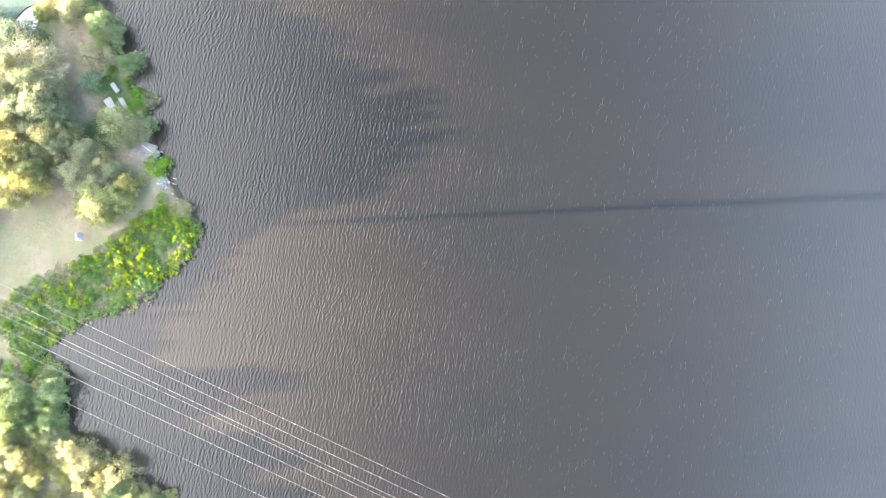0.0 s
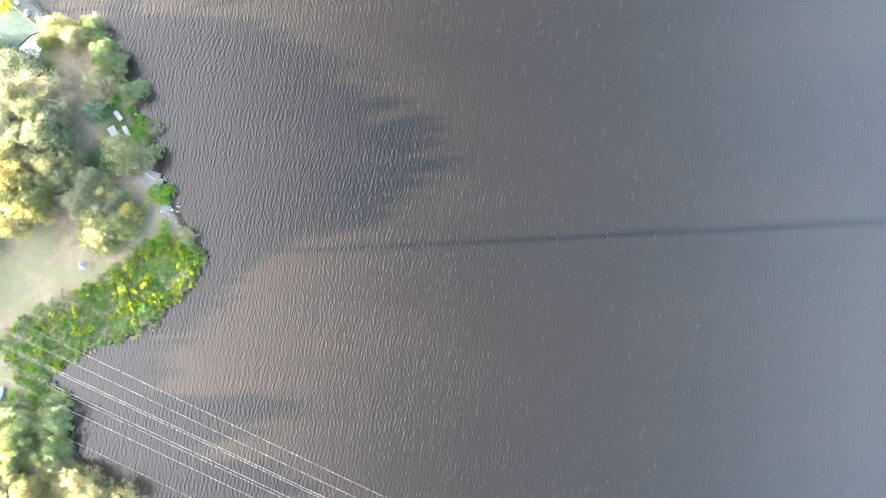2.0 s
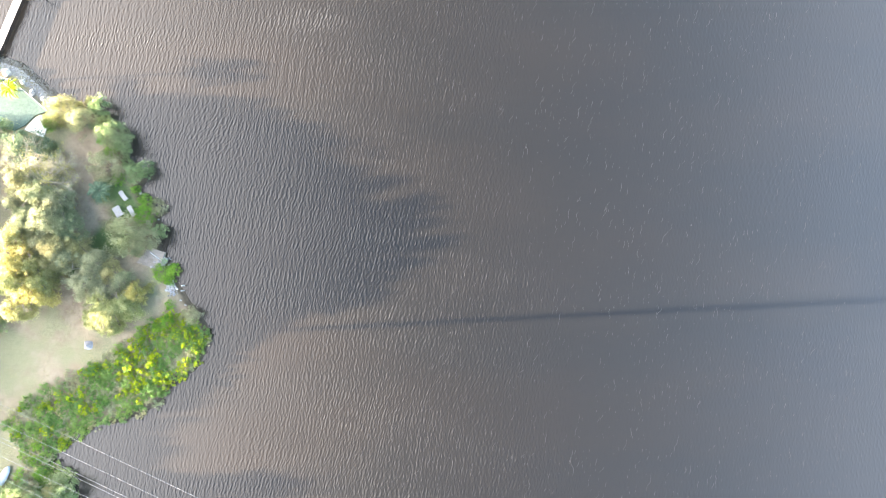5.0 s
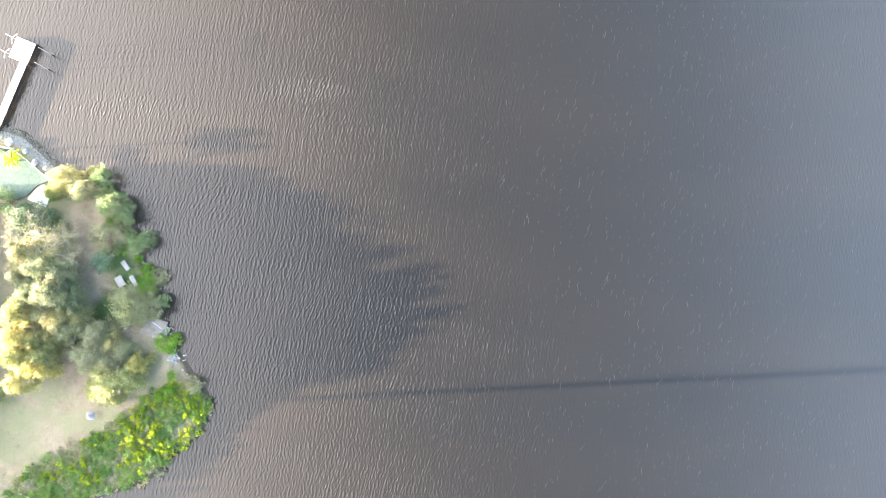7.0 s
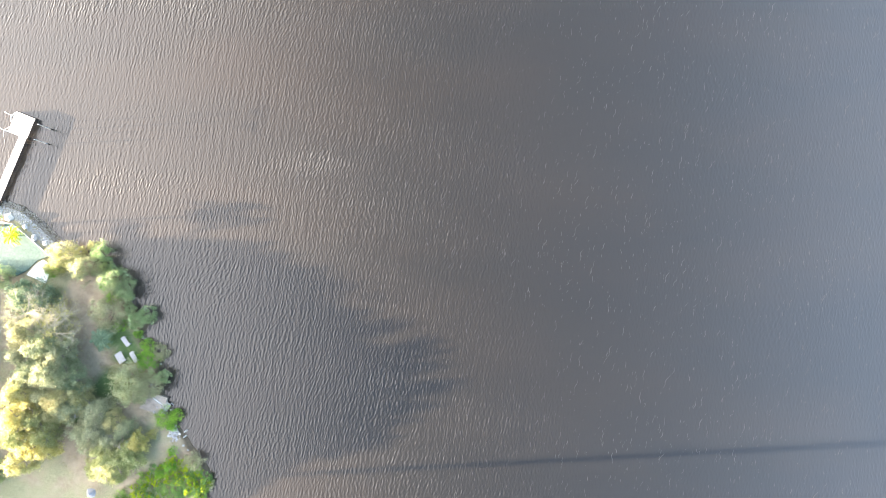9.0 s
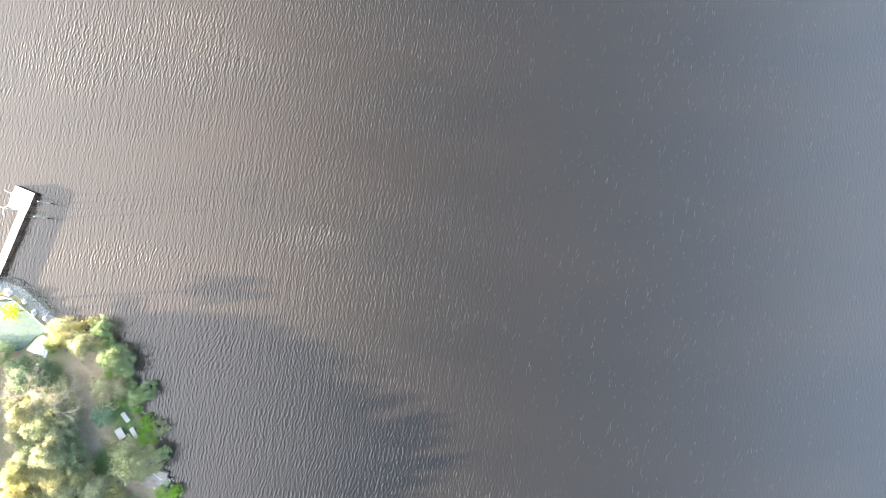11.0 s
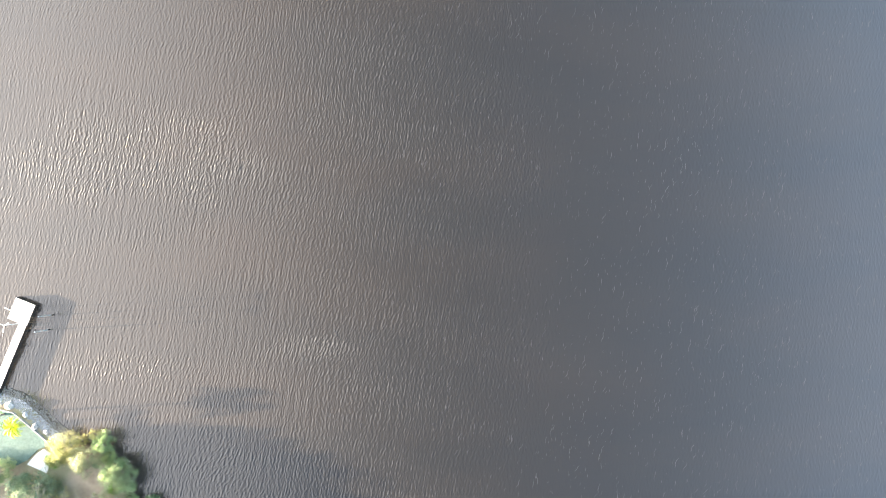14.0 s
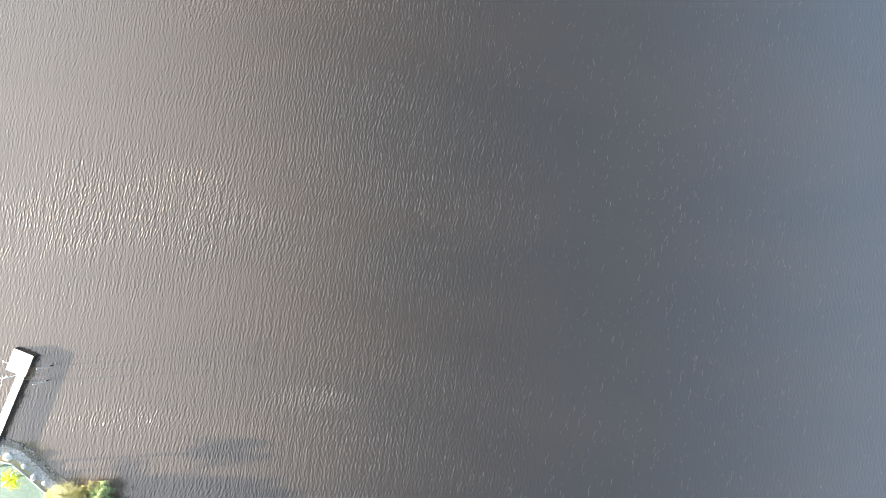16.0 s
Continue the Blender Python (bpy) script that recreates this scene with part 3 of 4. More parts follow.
lime_palm = family(frond_model, "palm", M_LIME, (63,), fronds=22)
plant(lime_palm, "small yellow-green palm beside the court", "palm", "court palms", FROND[1:], 1, 1, 9)


# the thick hedge along the south-east bank and the inlet
def inside(x, y, poly):
    hit = False
    for i in range(len(poly)):
        (ax, ay), (bx, by) = poly[i - 1], poly[i]
        if (ay > y) != (by > y) and x < (bx - ax) * (y - ay) / (by - ay) + ax:
            hit = not hit
    return hit


HEDGE = [(-53, 7.5), (-49, 9.8), (-45.2, 9.0), (-42.6, 5.6), (-44.2, 0.2), (-48.2, -2.4), (-51.0, -6.0), (-57.2, -8.9), (-64.4, -10.9),
         (-69.6, -15.6), (-66.6, -18.8), (-65.6, -25.5), (-68, -28), (-72, -24), (-73.5, -16), (-78.5, -9.5), (-72.5, -4.5), (-64, 0), (-57, 4)]
hedge_green = family(shrub_model, "shrub", M_GREEN, (71, 72, 73), 24, 42, 0.075)
hedge_sun = family(shrub_model, "shrub", M_LIME, (74, 75, 76), 20, 48, 0.075)
hedge_pale = family(shrub_model, "shrub", M_PALE, (77, 78), 26, 42, 0.07)
r = random.Random(77)
rows_of_hedge = {"green": [], "lime": [], "pale": []}
for step, top in ((1.5, False), (1.3, True)):
    y = -28.0
    while y < 10:
        x = -80.0
        while x < -42:
            px, py = x + r.uniform(-0.5, 0.5), y + r.uniform(-0.5, 0.5)
            if inside(px, py, HEDGE):
                along_h, across_h = px * 0.86 + py * 0.5, py * 0.86 - px * 0.5
                # noise patches that receive the lime shrubs with sun in their colour
                sunny = noise.noise((along_h * 0.16, across_h * 0.42, 3.0)) + 0.03 * (py + 4)
                if top:
                    if sunny + r.uniform(-0.12, 0.12) > 0.06 and py > -15:
                        rows_of_hedge["lime"].append((px, py, r.uniform(0.65, 1.2), r.uniform(0.9, 1.7)))
                else:
                    rows_of_hedge["pale" if r.random() < 0.42 else "green"].append((px, py, r.uniform(1.0, 1.4), r.uniform(0.6, 1.3)))
            x += step
        y += step
plant(hedge_green, "green shrub of a dense bank hedge", "shrub", "hedge along the bank", rows_of_hedge["green"], 1, 1, 10)
plant(hedge_sun, "shrub of a dense bank hedge with low sun painted into its yellow-green leaves", "shrub", "hedge along the bank", rows_of_hedge["lime"], 1, 1, 11)
plant(hedge_pale, "dull olive shrub of a dense bank hedge", "shrub", "hedge along the bank", rows_of_hedge["pale"], 1, 1, 12)

# rougher growth on the south bank, either side of a trodden path
SOUTH = [(-80, -20), (-67, -20), (-66.3, -26), (-64.3, -31), (-58.5, -35.3), (-52.5, -39), (-47, -42), (-47, -49), (-82, -49)]
growth = {"green": [], "yellow": [], "pale": []}
y = -48.0
while y < -20:
    x = -82.0
    while x < -46:
        px, py = x + r.uniform(-0.8, 0.8), y + r.uniform(-0.8, 0.8)
        on_path = abs((px + 70) * 0.35 + (py + 37.6) * 0.94) < 1.2 and px > -71
        if inside(px, py, SOUTH) and not on_path and r.random() < 0.85:
            # yellow kind where low sun is painted onto this part of the bank
            kind = r.choice(("yellow", "pale", "yellow")) if py < -29 and px < -58 else r.choice(("green", "pale", "green"))
            growth[kind].append((px, py, r.uniform(0.9, 1.7), r.uniform(0.8, 2.0)))
        x += 2.1
    y += 2.1
plant(green_bush, "soft green bush in rough growth on the south bank", "bush", "south bank bushes", growth["green"], 1, 1, 21)
plant(pale_bush, "grey-green bush in rough growth on the south bank", "bush", "south bank bushes", growth["pale"], 1, 1, 22)
plant(yellow_bush, "bush in rough growth on the south bank, leaves painted sun-yellow", "bush", "south bank bushes", growth["yellow"], 1, 1, 23)

# woods further west, out of view, that throw the long evening shadows
WEST = [(-96, 0.4, 2.0, 5.5), (-96, -3.0, 2.2, 5.0), (-96, 8.4, 2.0, 6.0), (-104, -43, 3.0, 5), (-106, -37, 3.0, 5), (-104, -31, 2.4, 8.6), (-102, -26.5, 2.8, 10.2), (-103, -21.5, 2.8, 10.6), (-100, -16.8, 2.2, 12.2),
        (-103, -12.5, 2.4, 11.4), (-103, -9.6, 2.4, 11), (-102, -15, 2.6, 12.4), (-104, -19.2, 2.6, 12), (-104, -6, 2.6, 4.5), (-92, 9.6, 3.0, 13.6), (-92, 14, 3.4, 14.2), (-91, 19.5, 4.0, 14.2), (-92, 25, 4.0, 14.2),
        (-91, 30.5, 4.0, 14.2), (-91, 35.5, 3.4, 13), (-90, 40, 2.6, 11)]
# unseen fill and south rows, added to close gaps in the lake shadow
WEST_FILL = [(-107 - 5 * (k % 2), 3.6 + 1.55 * k, 6.4, (20.2 if k < 9 else 21.4) + 0.8 * (k % 2) + 0.4 * math.sin(1.9 * k) - (0.7 * (k - 18) if k > 18 else 0)) for k in range(22)]
WEST_SOUTH = [(-104 - 3 * (k % 2), -14.5 - 3.4 * k, 3.8, 13.6 + 0.4 * (k % 2)) for k in range(8)]
WEST_BACK = [(-99, 5.8, 2.6, 15.6), (-98, 11, 3.4, 15.8), (-98, 16.5, 4.0, 15.4), (-98, 22.2, 4.0, 15.4), (-98, 27.6, 4.2, 16.6), (-98, 32.8, 4.2, 16.6), (-97, 37.8, 3.0, 13.2), (-106, 2.8, 2.7, 15.6), (-110, 5.4, 3.4, 16.9), (-104, 8.4, 4.0, 16.2), (-104, 13.8, 4.6, 16.4), (-104, 19.4, 4.6, 16.4), (-104, 24.8, 4.6, 16.6), (-104, 30, 4.6, 16.7), (-104, 34.4, 4.4, 16.9), (-104, 39.2, 3.6, 14.1), (-110, 11.2, 4.2, 17.1), (-110, 16.6, 4.2, 17.3), (-110, 22, 4.2, 17.3), (-110, 27.4, 4.6, 18.2), (-110, 32, 4.4, 18.4), (-110, 36.2, 3.6, 16.4), (-101, -18.8, 2.6, 11.8), (-97, -18.8, 2.4, 10.6)]
# crowns raised and flat-topped: sun passes beneath, shadow edge stays solid
tall_trees = family(tree_model, "tree", M_PALE, (71, 72, 73), M_BARK, 130, 80, 0.32, base=0.60, flat=8)
plant(tall_trees, "unseen tall bare-stemmed broadleaf tree with a high grey-green crown", "tree", "trees west of the lawn", WEST + WEST_BACK + WEST_FILL + WEST_SOUTH, 3, 10, 13)
# bushes out of view, added only to keep low sun off the land
UNDER = [(-86 - 2.5 * (k % 3), y, 2.6, 3.6) for k, y in enumerate((9.0, 11.5, 14, 17, 20, 23, 26, 29, 32, 35, 38, 40.5))]
UNDER += [(-86.5 - 1.5 * (k % 2), y, 2.1, 2.7) for k, y in enumerate((0.9, -0.6, -3.0, -5.6, -8.4, -11.2))]
plant(green_bush, "unseen dense dark green bush added to shade the lawn", "bush", "undergrowth west of the lawn", UNDER, 1, 1, 14)
clear_marks(None)

# ---- pale flecks on the crests ----
r = np.random.default_rng(9)
verts, faces = [], []
spots = np.stack([r.normal(30, 32, 5200), r.uniform(-46, 138, 5200)], 1)
spots = spots[(spots[:, 0] > -42) & (spots[:, 0] < 82)]
for x, y in spots:
    half, wide, a = r.gamma(2.2, 0.16), r.uniform(0.022, 0.045), r.normal(radians(76), 0.16)
    dx, dy = math.cos(a), math.sin(a)
    joints = max(3, int(half * 10))
    i, sway = len(verts), r.uniform(0, 6.283)
    for k in range(joints + 1):
        u = 2 * k / joints - 1
        bow = 0.10 * half * math.sin(4.5 * u + sway) + r.normal(0, 0.022)
        thick = wide * max(0.12, math.sqrt(max(0, 1 - u * u))) * r.uniform(0.45, 1.2)
        for w in (-thick, thick):
            verts.append((x + dx * half * u - dy * (bow + w), y + dy * half * u + dx * (bow + w), 0))
    faces += [(i + 2 * k, i + 2 * k + 1, i + 2 * k + 3, i + 2 * k + 2) for k in range(joints)]
v = np.array(verts)
v[:, 2] = np.maximum(wave_height(v[:, 0], v[:, 1]), 0.01) + 0.02
foam = mesh_object("foam", v, faces, M_FLECK)
tagged(foam, "scattered small pale flecks on wave crests", "foam", kind="stuff")

# ---- power line ----
POLE = (-84.8, 3.9)
pylon = new("power_pole")
pylon.location = (*POLE, ground_z(*POLE))
tagged(pylon, "tall tapered steel power pole with six crossarms", "power pole")
part("shaft", bm_rod(bmesh.new(), (0, 0, -1), (0, 0, 33.5), 0.44, 0.24, 16), M_STEEL, pylon, smooth=True)
LINE = -0.465
across = Vector((-LINE, 1, 0)).normalized()
CABLES = [("a", -5.75, 17.5), ("a", -5.9, 22), ("a", -6.1, 26), ("s", -5.9, 32), ("b", -9.4, 19.5), ("b", -9.4, 23.8), ("b", -9.6, 28), ("s", -12.0, 30.5)]
for kind, y60, h in CABLES:
    y0 = y60 + LINE * (POLE[0] + 60)
    off = (y0 - POLE[1]) * across.y
    arm = bm_rod(bmesh.new(), (0, 0, h + 0.3), (across.x * off, across.y * off, h + 0.3), 0.12, 0.07, 8)
    part("crossarm", arm, M_STEEL, pylon)
    cu = bpy.data.curves.new("power_cable", "CURVE")
    cu.dimensions, cu.bevel_depth, cu.bevel_resolution = "3D", (0.009 if kind == "s" else 0.0145), 2
    sp = cu.splines.new("POLY")
    steps = 24
    sp.points.add(steps)
    for k in range(steps + 1):
        u = k / steps
        x = POLE[0] + across.x * off + u * 300
        sp.points[k].co = (x, y60 + LINE * (x + 60), h + 0.0 * u, 1)
    cu.materials.append(M_WIRE)
    ob = new("power_cable", cu)
    tagged(ob, "thin pale ground wire over the water" if kind == "s" else "bright aluminium power cable over the water", "power cable", "power line cables")

# ---- jetty ----
jetty = new("jetty")
tagged(jetty, "bleached timber jetty with a square head on dark piles", "jetty")
HEAD, ROOT = Vector((-76.3, 66.4, 0)), Vector((-82.0, 52.3, 0))
along = (HEAD - ROOT).normalized()
side = Vector((along.y, -along.x, 0))
turn = math.degrees(math.atan2(along.y, along.x))
DECK, OFF = 0.98, -1.05
length = (HEAD - ROOT).length


def planks(count, start, step, off, width):
    """A run of boards that share one mesh."""
    first = None
    for k in range(count):
        c = start + along * (k + 0.5) * step + side * off
        if first is None:
            first = part("plank", bm_box(bmesh.new(), (0, 0, 0), (step - 0.015, width, 0.045), 0, 0.006), M_DECK, jetty)
            ob = first
        else:
            ob = new("plank", first.data)
            ob.parent = jetty
        ob.matrix_basis = pose(c.x + side.x * random.uniform(-0.03, 0.03), c.y + side.y * random.uniform(-0.03, 0.03), DECK + random.uniform(-0.005, 0.005), 0, 0, turn)


planks(76, ROOT, length / 76, 0.0, 1.4)
planks(24, HEAD, 0.165, OFF, 3.7)
for s in (-0.6, 0.6):
    c = (ROOT + HEAD) / 2 + side * s
    part("beam", bm_box(bmesh.new(), (c.x, c.y, DECK - 0.14), (length, 0.12, 0.22), turn), M_PILE_AND_SHADE, jetty)
for s in (-1.7, 0.0, 1.7):
    c = HEAD + along * 2.0 + side * (OFF + s)
    part("beam", bm_box(bmesh.new(), (c.x, c.y, DECK - 0.14), (3.9, 0.12, 0.22), turn), M_PILE_AND_SHADE, jetty)
# close-set dark boards down both sides and across the head, imitating shaded underside
first_shade_board = None


def fender_board(c):
    """An upright board hung on the edge of the deck."""
    global first_shade_board
    if first_shade_board is None:
        first_shade_board = part("fender_board", bm_box(bmesh.new(), (0, 0, 0), (0.20, 0.07, 0.92), 0, 0.012), M_PILE_AND_SHADE, jetty)
        ob = first_shade_board
    else:
        ob = new("fender_board", first_shade_board.data)
        ob.parent = jetty
    ob.matrix_basis = pose(c.x, c.y, DECK - 0.50 + random.uniform(-0.05, 0.03), random.uniform(-3, 3), 0, turn + (90 if abs((c - HEAD).dot(along) - 4.0) < 0.02 else 0))


for k in range(44):
    for s in (-0.74, 0.74):
        fender_board(ROOT + along * (0.2 + k * 0.33) + side * s)
for k in range(12):
    for s in (-1.88, 1.88):
        fender_board(HEAD + along * (0.15 + k * 0.33) + side * (OFF + s))
    fender_board(HEAD + along * 4.0 + side * (OFF - 1.8 + k * 0.33))
for k in range(6):
    for s in (-0.6, 0.6):
        c = ROOT + along * (1.2 + k * 2.5) + side * s
        part("pile", bm_rod(bmesh.new(), (c.x, c.y, -2), (c.x, c.y, DECK - 0.03), 0.13, 0.12, 10), M_PILE_AND_SHADE, jetty)
for u in (0.3, 2.0, 3.8):
    for s in (-1.7, 1.7):
        c = HEAD + along * u + side * (OFF + s)
        part("pile", bm_rod(bmesh.new(), (c.x, c.y, -2), (c.x, c.y, DECK - 0.03), 0.14, 0.13, 10), M_PILE_AND_SHADE, jetty)

# two tall white posts with branching brackets at the jetty head
for bx, by in ((-75.0, 69.2), (-76.2, 66.7)):
    post = new("dock_light")
    post.location = (bx, by, DECK + 0.025)
    tagged(post, "tall white post with branching lamp brackets on the jetty", "dock light", "jetty lights")
    part("post", bm_rod(bmesh.new(), (0, 0, 0), (0, 0, 5.0), 0.06, 0.05, 10), M_WHITE, post)
    for a in (25, 150, 275):
        ca, sa = math.cos(radians(a)), math.sin(radians(a))
        br = part("bracket", bm_rod(bmesh.new(), (0, 0, 4.9), (ca * 0.8, sa * 0.8, 5.1), 0.06, 0.05, 8), M_WHITE, post)
        part("lamp_head", bm_box(bmesh.new(), (ca * 0.95, sa * 0.95, 5.1), (0.36, 0.16, 0.10), a, 0.03), M_WHITE, br)

# two pale mooring piles in the water beside the jetty head
for bx, by in ((-71.5, 68.0), (-72.1, 65.4)):
    mp = new("mooring_pile")
    mp.location = (bx, by, 0)
    tagged(mp, "tall pale weathered timber mooring pile with a dark wet foot", "mooring pile", "mooring piles")
    part("shaft", bm_rod(bmesh.new(), (0, 0, 0.7), (0.05, 0.03, 4.3), 0.085, 0.075, 10), M_DECK, mp)
    part("foot", bm_rod(bmesh.new(), (0, 0, -2.2), (0, 0, 0.72), 0.10, 0.095, 10), M_PILE_AND_SHADE, mp, "dark wet foot")
    part("cap", bm_rod(bmesh.new(), (0.05, 0.03, 4.3), (0.05, 0.03, 4.42), 0.10, 0.03, 10), M_WHITE, mp, "white cone cap")

# ---- sea wall, court, patio ----
def stone_shape(r, s):
    bm = bmesh.new()
    bmesh.ops.create_icosphere(bm, subdivisions=1, radius=1)
    sx, sy, sz = s * r.uniform(0.7, 1.3), s * r.uniform(0.7, 1.3), s * r.uniform(0.45, 0.8)
    for v in bm.verts:
        j = 1 + r.uniform(-0.22, 0.22)
        v.co = Vector((v.co.x * sx * j, v.co.y * sy * j, v.co.z * sz * j))
    return bm


def stone_heap(name, places, mat, parent, seed):
    """Many loose stones in one mesh."""
    r = random.Random(seed)
    verts, faces = [], []
    for x, y, z, s in places:
        bm = stone_shape(r, s)
        m = pose(x, y, z, 0, 0, r.uniform(0, 360))
        i = len(verts)
        bm.verts.index_update()
        verts += [m @ v.co for v in bm.verts]
        faces += [[i + v.index for v in f.verts] for f in bm.faces]
        bm.free()
    ob = mesh_object(name, verts, faces, mat, parent)
    ob["kind"] = "stuff"
    return ob


r = random.Random(5)
WALL = [(-84, 55.3), (-80.5, 54.2), (-76.6, 53.0), (-73.2, 50.0), (-70.2, 47.2), (-67.5, 45.6)]


def along_wall(u):
    u = max(0.0, min(0.9999, u)) * (len(WALL) - 1)
    i = int(u)
    a, b = Vector(WALL[i]), Vector(WALL[i + 1])
    d = (b - a).normalized()
    return a + (b - a) * (u - i), Vector((-d.y, d.x))


revetment = new("revetment")
tagged(revetment, "bank of loose pale limestone rubble above wet grey stones", "stone bank", kind="structure")
dry, wet = [], []
for k in range(1500):
    p, out = along_wall(r.random())
    q = p + out * r.uniform(-1.5, 0.15)
    dry.append((q.x, q.y, ground_z(q.x, q.y) + 0.05, r.uniform(0.07, 0.17) * (1.5 if r.random() < 0.08 else 1)))
for k in range(900):
    p, out = along_wall(r.random())
    q = p + out * r.uniform(0.05, 1.35)
    wet.append((q.x, q.y, max(0.02, ground_z(q.x, q.y)) + 0.02, r.uniform(0.07, 0.18)))
stone_heap("rubble", dry, M_STONE, revetment, 1)
stone_heap("wet_stones", wet, M_MUDSTONE, revetment, 2)
for bx, by, s in ((-78.6, 52.3, 0.8), (-74.0, 48.6, 0.75), (-80.3, 53.2, 0.6), (-75.8, 50.6, 0.5), (-72.2, 47.6, 0.45)):
    b = part("boulder", stone_shape(r, s), M_STONE, revetment)
    b.location = (bx, by, ground_z(bx, by) + 0.2)

# the flat green court behind the wall, with a pale rim
COURT = [(-90, 56), (-84, 53.4), (-80.6, 51.6), (-77.8, 51.0), (-74.4, 48.2), (-71.2, 45.4), (-73.4, 44.6), (-75.2, 42.8), (-77.0, 41.9), (-80.4, 42.6), (-90, 44)]


def slab(name, outline, z0, z1, mat, parent=None, bevel=0.03):
    bm = bmesh.new()
    f = bm.faces.new([bm.verts.new((x, y, z0)) for x, y in outline])
    bmesh.ops.recalc_face_normals(bm, faces=[f])
    top = bmesh.ops.extrude_face_region(bm, geom=[f])["geom"]
    bmesh.ops.translate(bm, verts=[v for v in top if isinstance(v, bmesh.types.BMVert)], vec=(0, 0, z1 - z0))
    bmesh.ops.recalc_face_normals(bm, faces=bm.faces)
    return part(name, bm, mat, parent)


court = tagged(new("court"), "flat worn teal-green court with a pale concrete kerb", "court", kind="structure")
slab("surface", COURT, 0.2, 0.93, M_POOL, court)
for i in range(1, 5):
    a, b = Vector(COURT[i]), Vector(COURT[i + 1])
    c, d = (a + b) / 2, b - a
    part("kerb", bm_box(bmesh.new(), (c.x, c.y, 0.72), (d.length, 0.18, 0.55), math.degrees(math.atan2(d.y, d.x)), 0.02), M_STONE, court)
tagged(slab("patio", [(-75.2, 42.1), (-73.6, 43.9), (-72.4, 44.7), (-70.8, 43.7), (-71.8, 40.6)], 0.2, 0.98, M_WHITE), "bright white concrete patio slab beside the court", "patio", kind="structure")

# ---- small things on the bank ----
def picnic_table(x, y, turn_deg, long=1.9, wide=0.8):
    t = new("picnic_table")
    t.matrix_basis = pose(x, y, ground_z(x, y), 0, 0, turn_deg)
    tagged(t, "white weathered wooden table standing on the grass", "table", "white tables on the bank")
    for k in range(5):
        part("board", boxes(((0, (k - 2) * wide / 5, 0.74), (long, wide / 5 - 0.012, 0.04))), M_TABLE, t)
    for sx in (-1, 1):
        for sy in (-1, 1):
            part("leg", boxes(((sx * (long / 2 - 0.2), sy * (wide / 2 - 0.1), 0.36), (0.08, 0.08, 0.72))), M_TABLE, t)
    return t


picnic_table(-57.4, 30.4, -53)
picnic_table(-58.2, 27.6, -58, 1.9, 1.3)
picnic_table(-55.9, 27.7, -58, 2.0, 0.8)

# boat ramp
ramp_thing = tagged(new("boat_ramp"), "grey concrete boat ramp running into the water", "boat ramp", kind="structure")
slab("slab", [(-55.2, 18.6), (-53.2, 21.4), (-50.2, 20.4), (-51.2, 17.4)], -0.3, 0.66, M_CONCRETE, ramp_thing)
part("kerb", bm_box(bmesh.new(), (-52.0, 19.9, 0.68), (1.9, 0.14, 0.16), -35, 0.02), M_WHITE, ramp_thing)
heap = tagged(new("stone_heap"), "heap of loose brown and white stones beside the ramp", "stones")
stone_heap("rubble", [(-50.9 + r.gauss(0, 0.8), 18.7 + r.gauss(0, 0.6), 0.5 + r.uniform(-0.1, 0.15), r.uniform(0.12, 0.3)) for _ in range(70)], M_STONE, heap, 3)

rubble = tagged(new("rubble_heap"), "heap of bright white broken rubble at the waterline", "rubble")
for k in range(110):
    b = part("chunk", stone_shape(r, r.uniform(0.09, 0.25)), M_STONE if k % 3 else M_CANVAS, rubble)
    u, w = r.gauss(0, 0.75), r.gauss(0, 0.42)
    x, y = -49.2 + u * 0.45 + w * 0.8, 14.3 - u * 0.9 + w * 0.3
    b.location = (x, y, ground_z(x, y) + 0.12)
for x, y in ((-46.9, 14.6), (-47.0, 13.7)):
    p = part("mooring_post", bm_rod(bmesh.new(), (0, 0, -1.5), (0, 0, 1.3), 0.09, 0.08, 10), M_WHITE)
    p.location = (x, y, 0)
    tagged(p, "short white mooring post standing in the water", "mooring post", "mooring posts")

# garden parasol on the lawn
sh = new("parasol")
sh.location = (-62.6, 4.3, ground_z(-62.6, 4.3))
tagged(sh, "half-folded grey-white canvas parasol on the lawn", "parasol")
part("pole", bm_rod(bmesh.new(), (0, 0, 0), (0, 0, 2.2), 0.03, 0.03, 8), M_WHITE, sh)
for k in range(8):
    a, b = 6.283 * k / 8, 6.283 * (k + 1) / 8
    ra, rb = (0.95, 0.8) if k % 2 else (0.8, 0.95)
    pa, pb = (ra * math.cos(a), ra * math.sin(a)), (rb * math.cos(b), rb * math.sin(b))
    mesh_object("canopy_panel", [(0, 0, 2.15), (*pa, 1.35), (*pb, 1.35), (0, 0, 2.11), (*pa, 1.31), (*pb, 1.31)],
                [(0, 1, 2), (5, 4, 3), (1, 4, 5, 2), (0, 3, 4, 1), (2, 5, 3, 0)], M_CANVAS, sh)

# slatted timber deck with a white rail among the trees
dk = new("garden_deck")
dk.matrix_basis = pose(-65.9, 19.2, ground_z(-65.9, 19.2), 0, 0, -8)
tagged(dk, "grey slatted timber deck with a white handrail under trees", "deck")
for k in range(9):
    part("slat", boxes(((-1.0 + k * 0.24, -0.4, 1.5), (0.17, 2.6, 0.05))), M_DECK, dk)
for x, y in ((-1, -1.5), (1, -1.5), (-1, 0.7), (1, 0.7)):
    part("post", boxes(((x, y, 0.74), (0.12, 0.12, 1.5))), M_DECK, dk)
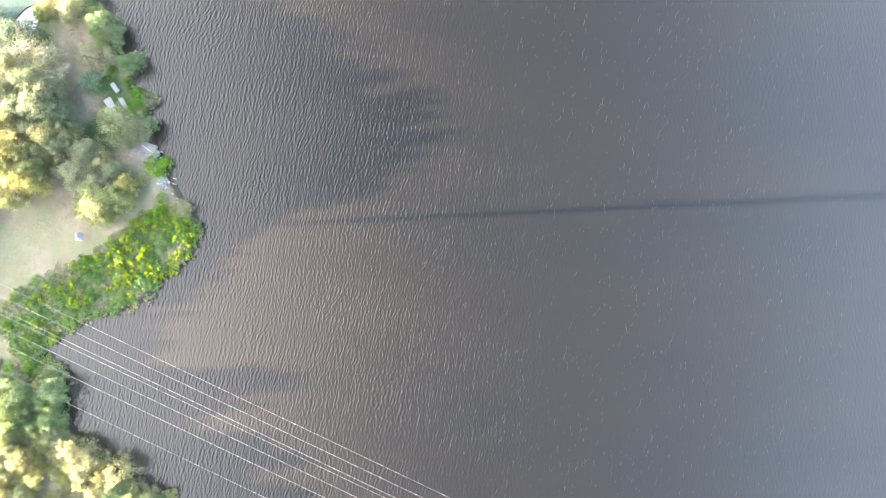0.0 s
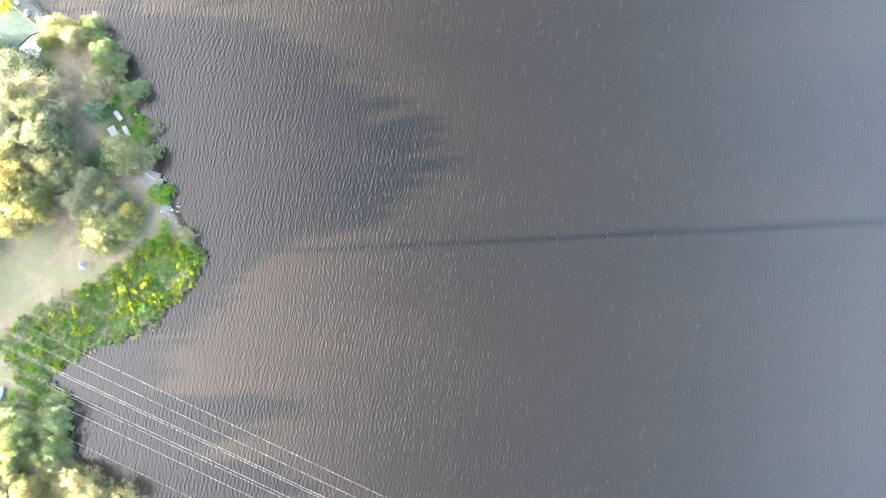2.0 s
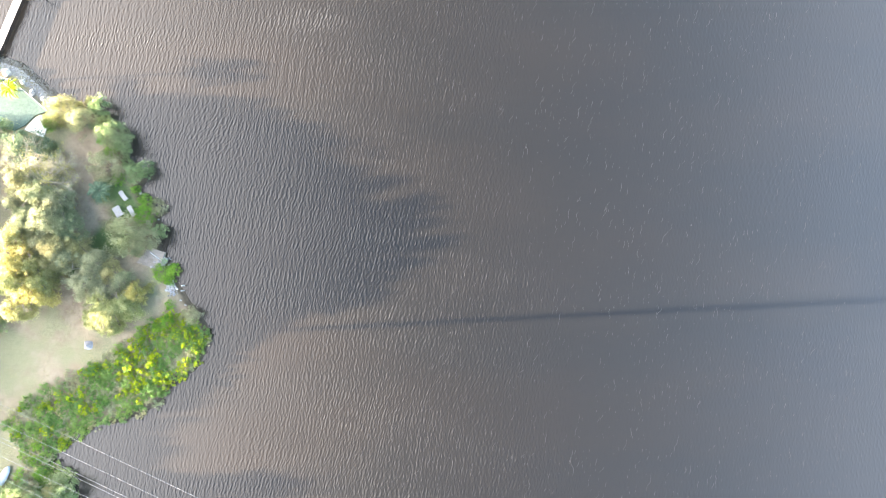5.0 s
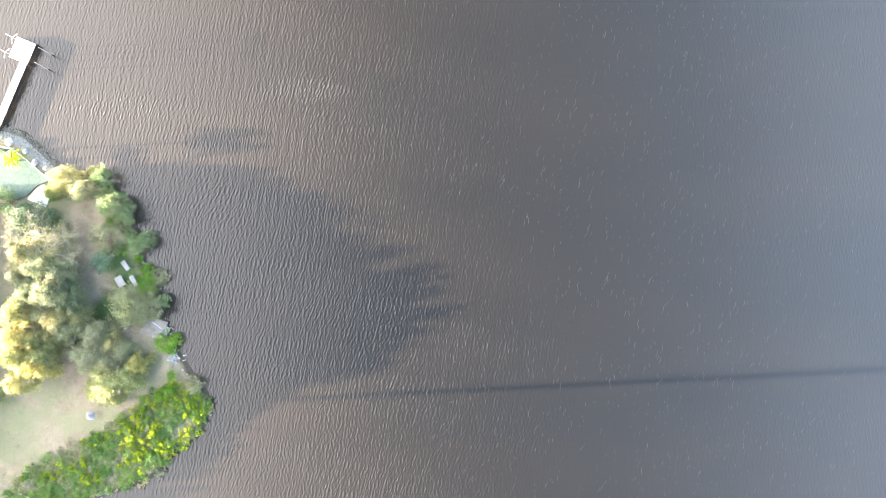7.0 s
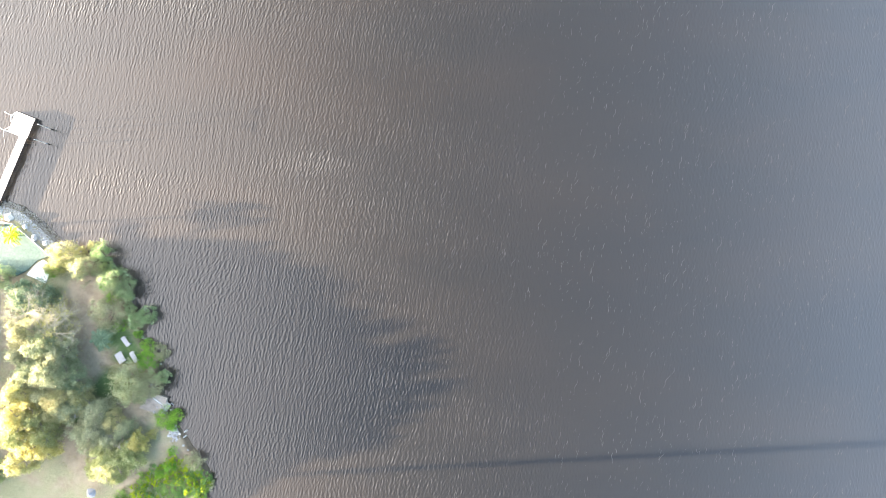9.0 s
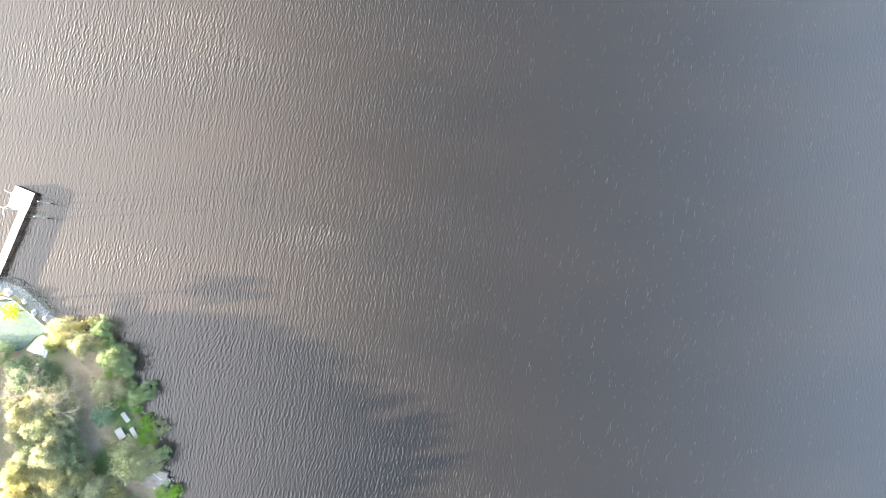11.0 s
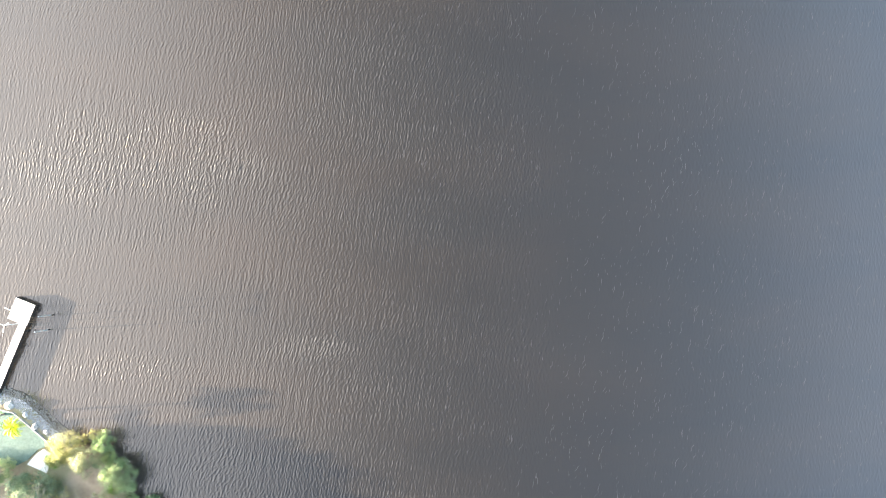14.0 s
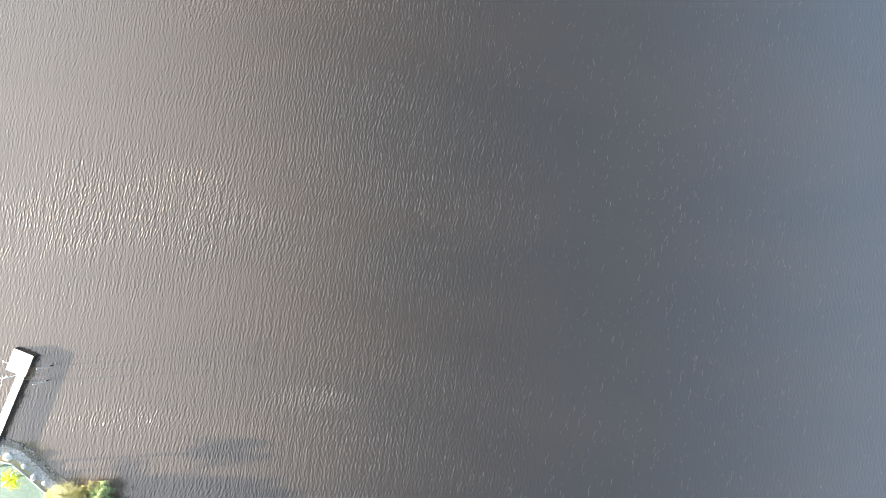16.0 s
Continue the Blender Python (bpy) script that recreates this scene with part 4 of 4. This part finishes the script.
part("rail", boxes(((1.1, -0.4, 2.4), (0.12, 2.7, 0.08)), ((1.9, 0.95, 2.4), (1.7, 0.12, 0.08))), M_WHITE, dk)
for y in (-1.6, -0.4, 0.9):
    part("rail_post", boxes(((1.1, y, 1.95), (0.09, 0.09, 0.85))), M_WHITE, dk)
part("rail_post", boxes(((2.7, 0.95, 1.2), (0.09, 0.09, 2.4))), M_WHITE, dk)

# ---- dry grass, fallen sticks and loose stones ----
r = np.random.default_rng(31)
xs, ys = r.uniform(-84, -44, 5200), r.uniform(-46, 46, 5200)
far_in = land_distance(xs, ys)
ok = (far_in > 0.6) & ~((np.abs(ys - 4.7) < 2.2) & (xs < -58)) & ~((ys > 40.5) & (xs < -70))
keep = np.sin(xs * 0.7 + 2 * np.sin(ys * 0.5)) + np.sin(ys * 0.9 + xs * 0.3) > -0.2
verts, faces = [], []
for x, y in zip(xs[ok & keep], ys[ok & keep]):
    z = ground_z(x, y)
    for k in range(5):
        a, h, lean = r.uniform(0, 6.283), r.uniform(0.10, 0.28), r.uniform(0.05, 0.25)
        bx, by = x + r.normal(0, 0.14), y + r.normal(0, 0.14)
        wx, wy = 0.035 * math.cos(a + 1.57), 0.035 * math.sin(a + 1.57)
        i = len(verts)
        verts += [(bx - wx, by - wy, z - 0.02), (bx + wx, by + wy, z - 0.02), (bx + lean * math.cos(a), by + lean * math.sin(a), z + h)]
        faces.append((i, i + 1, i + 2))
tufts = mesh_object("grass", verts, faces, M_STRAW)
tagged(tufts, "sparse tufts of dry yellow-green grass on the bank", "grass", kind="stuff")

for x, y, a, size in ((-62.0, 32.1, -35, 1.5), (-60.4, 31.9, 15, 0.9), (-66.2, 34.6, -20, 2.2), (-64.4, 35.4, 60, 1.4), (-59.0, 19.3, 25, 1.6)):
    stick = new("branch")
    stick.matrix_basis = pose(x, y, ground_z(x, y) + 0.1, 0, 0, a)
    tagged(stick, "pale fallen branch lying on the bare ground", "branch", "fallen branches")
    part("limb", bm_rod(bmesh.new(), (-size / 2, 0, 0.05), (size / 2, 0.08, 0.02), 0.06, 0.03, 7), M_TWIG, stick)
    part("twig", bm_rod(bmesh.new(), (0, 0.03, 0.04), (size * 0.3, 0.35 * size, 0.10), 0.03, 0.012, 6), M_TWIG, stick)
    part("twig", bm_rod(bmesh.new(), (size * 0.2, 0.05, 0.04), (size * 0.45, -0.28 * size, 0.08), 0.03, 0.012, 6), M_TWIG, stick)

rr = random.Random(12)
for x, y, s in ((-54.9, 31.0, 0.32), (-54.4, 30.8, 0.22), (-57.2, 35.0, 0.3), (-56.9, 34.6, 0.24), (-53.1, 22.7, 0.28), (-52.7, 22.2, 0.22), (-50.4, 18.2, 0.3),
                (-51.6, 26.3, 0.2), (-52.3, 27.6, 0.2), (-66.9, 46.6, 0.25), (-66.2, 46.2, 0.2), (-62.5, 45.2, 0.25), (-58.6, 42.6, 0.25), (-47.4, 12.0, 0.25), (-46.6, 11.2, 0.2)):
    rock = part("rock", stone_shape(rr, s), M_STONE)
    rock.location = (x, y, max(0.02, ground_z(x, y)) + s * 0.3)
    tagged(rock, "small pale loose rock at the water's edge", "rock", "shore rocks")

# a small boat under a pale blue tarpaulin among the bushes
boat = new("covered_boat")
boat.matrix_basis = pose(-77.4, -18.4, ground_z(-77.4, -18.4), 0, 0, 62)
tagged(boat, "small boat under a pale blue tarpaulin among bushes", "boat")


def hull_shape(top, scale):
    """Stations from stern to bow, pointed at the bow."""
    rings = []
    for k in range(9):
        u = k / 8
        half = 0.72 * scale * (1 - u ** 3) ** 0.5 * (0.8 + 0.2 * min(1, 3 * u)) + 0.02
        rings.append([(-1.8 + 3.6 * u, half * math.cos(a), (0.32 + 0.10 * u) + (0.26 * math.sin(a) if top else -0.34 * math.sin(a))) for a in [math.pi * j / 8 for j in range(9)]])
    verts = [p for ring in rings for p in ring]
    faces = [(i * 9 + j, i * 9 + j + 1, (i + 1) * 9 + j + 1, (i + 1) * 9 + j) for i in range(8) for j in range(8)]
    return verts, faces + [tuple(range(9))]


mesh_object("hull", *hull_shape(False, 1.0), M_WHITE, boat, True)
mesh_object("cover", *hull_shape(True, 1.04), M_TARP, boat, True, "pale blue tarpaulin")
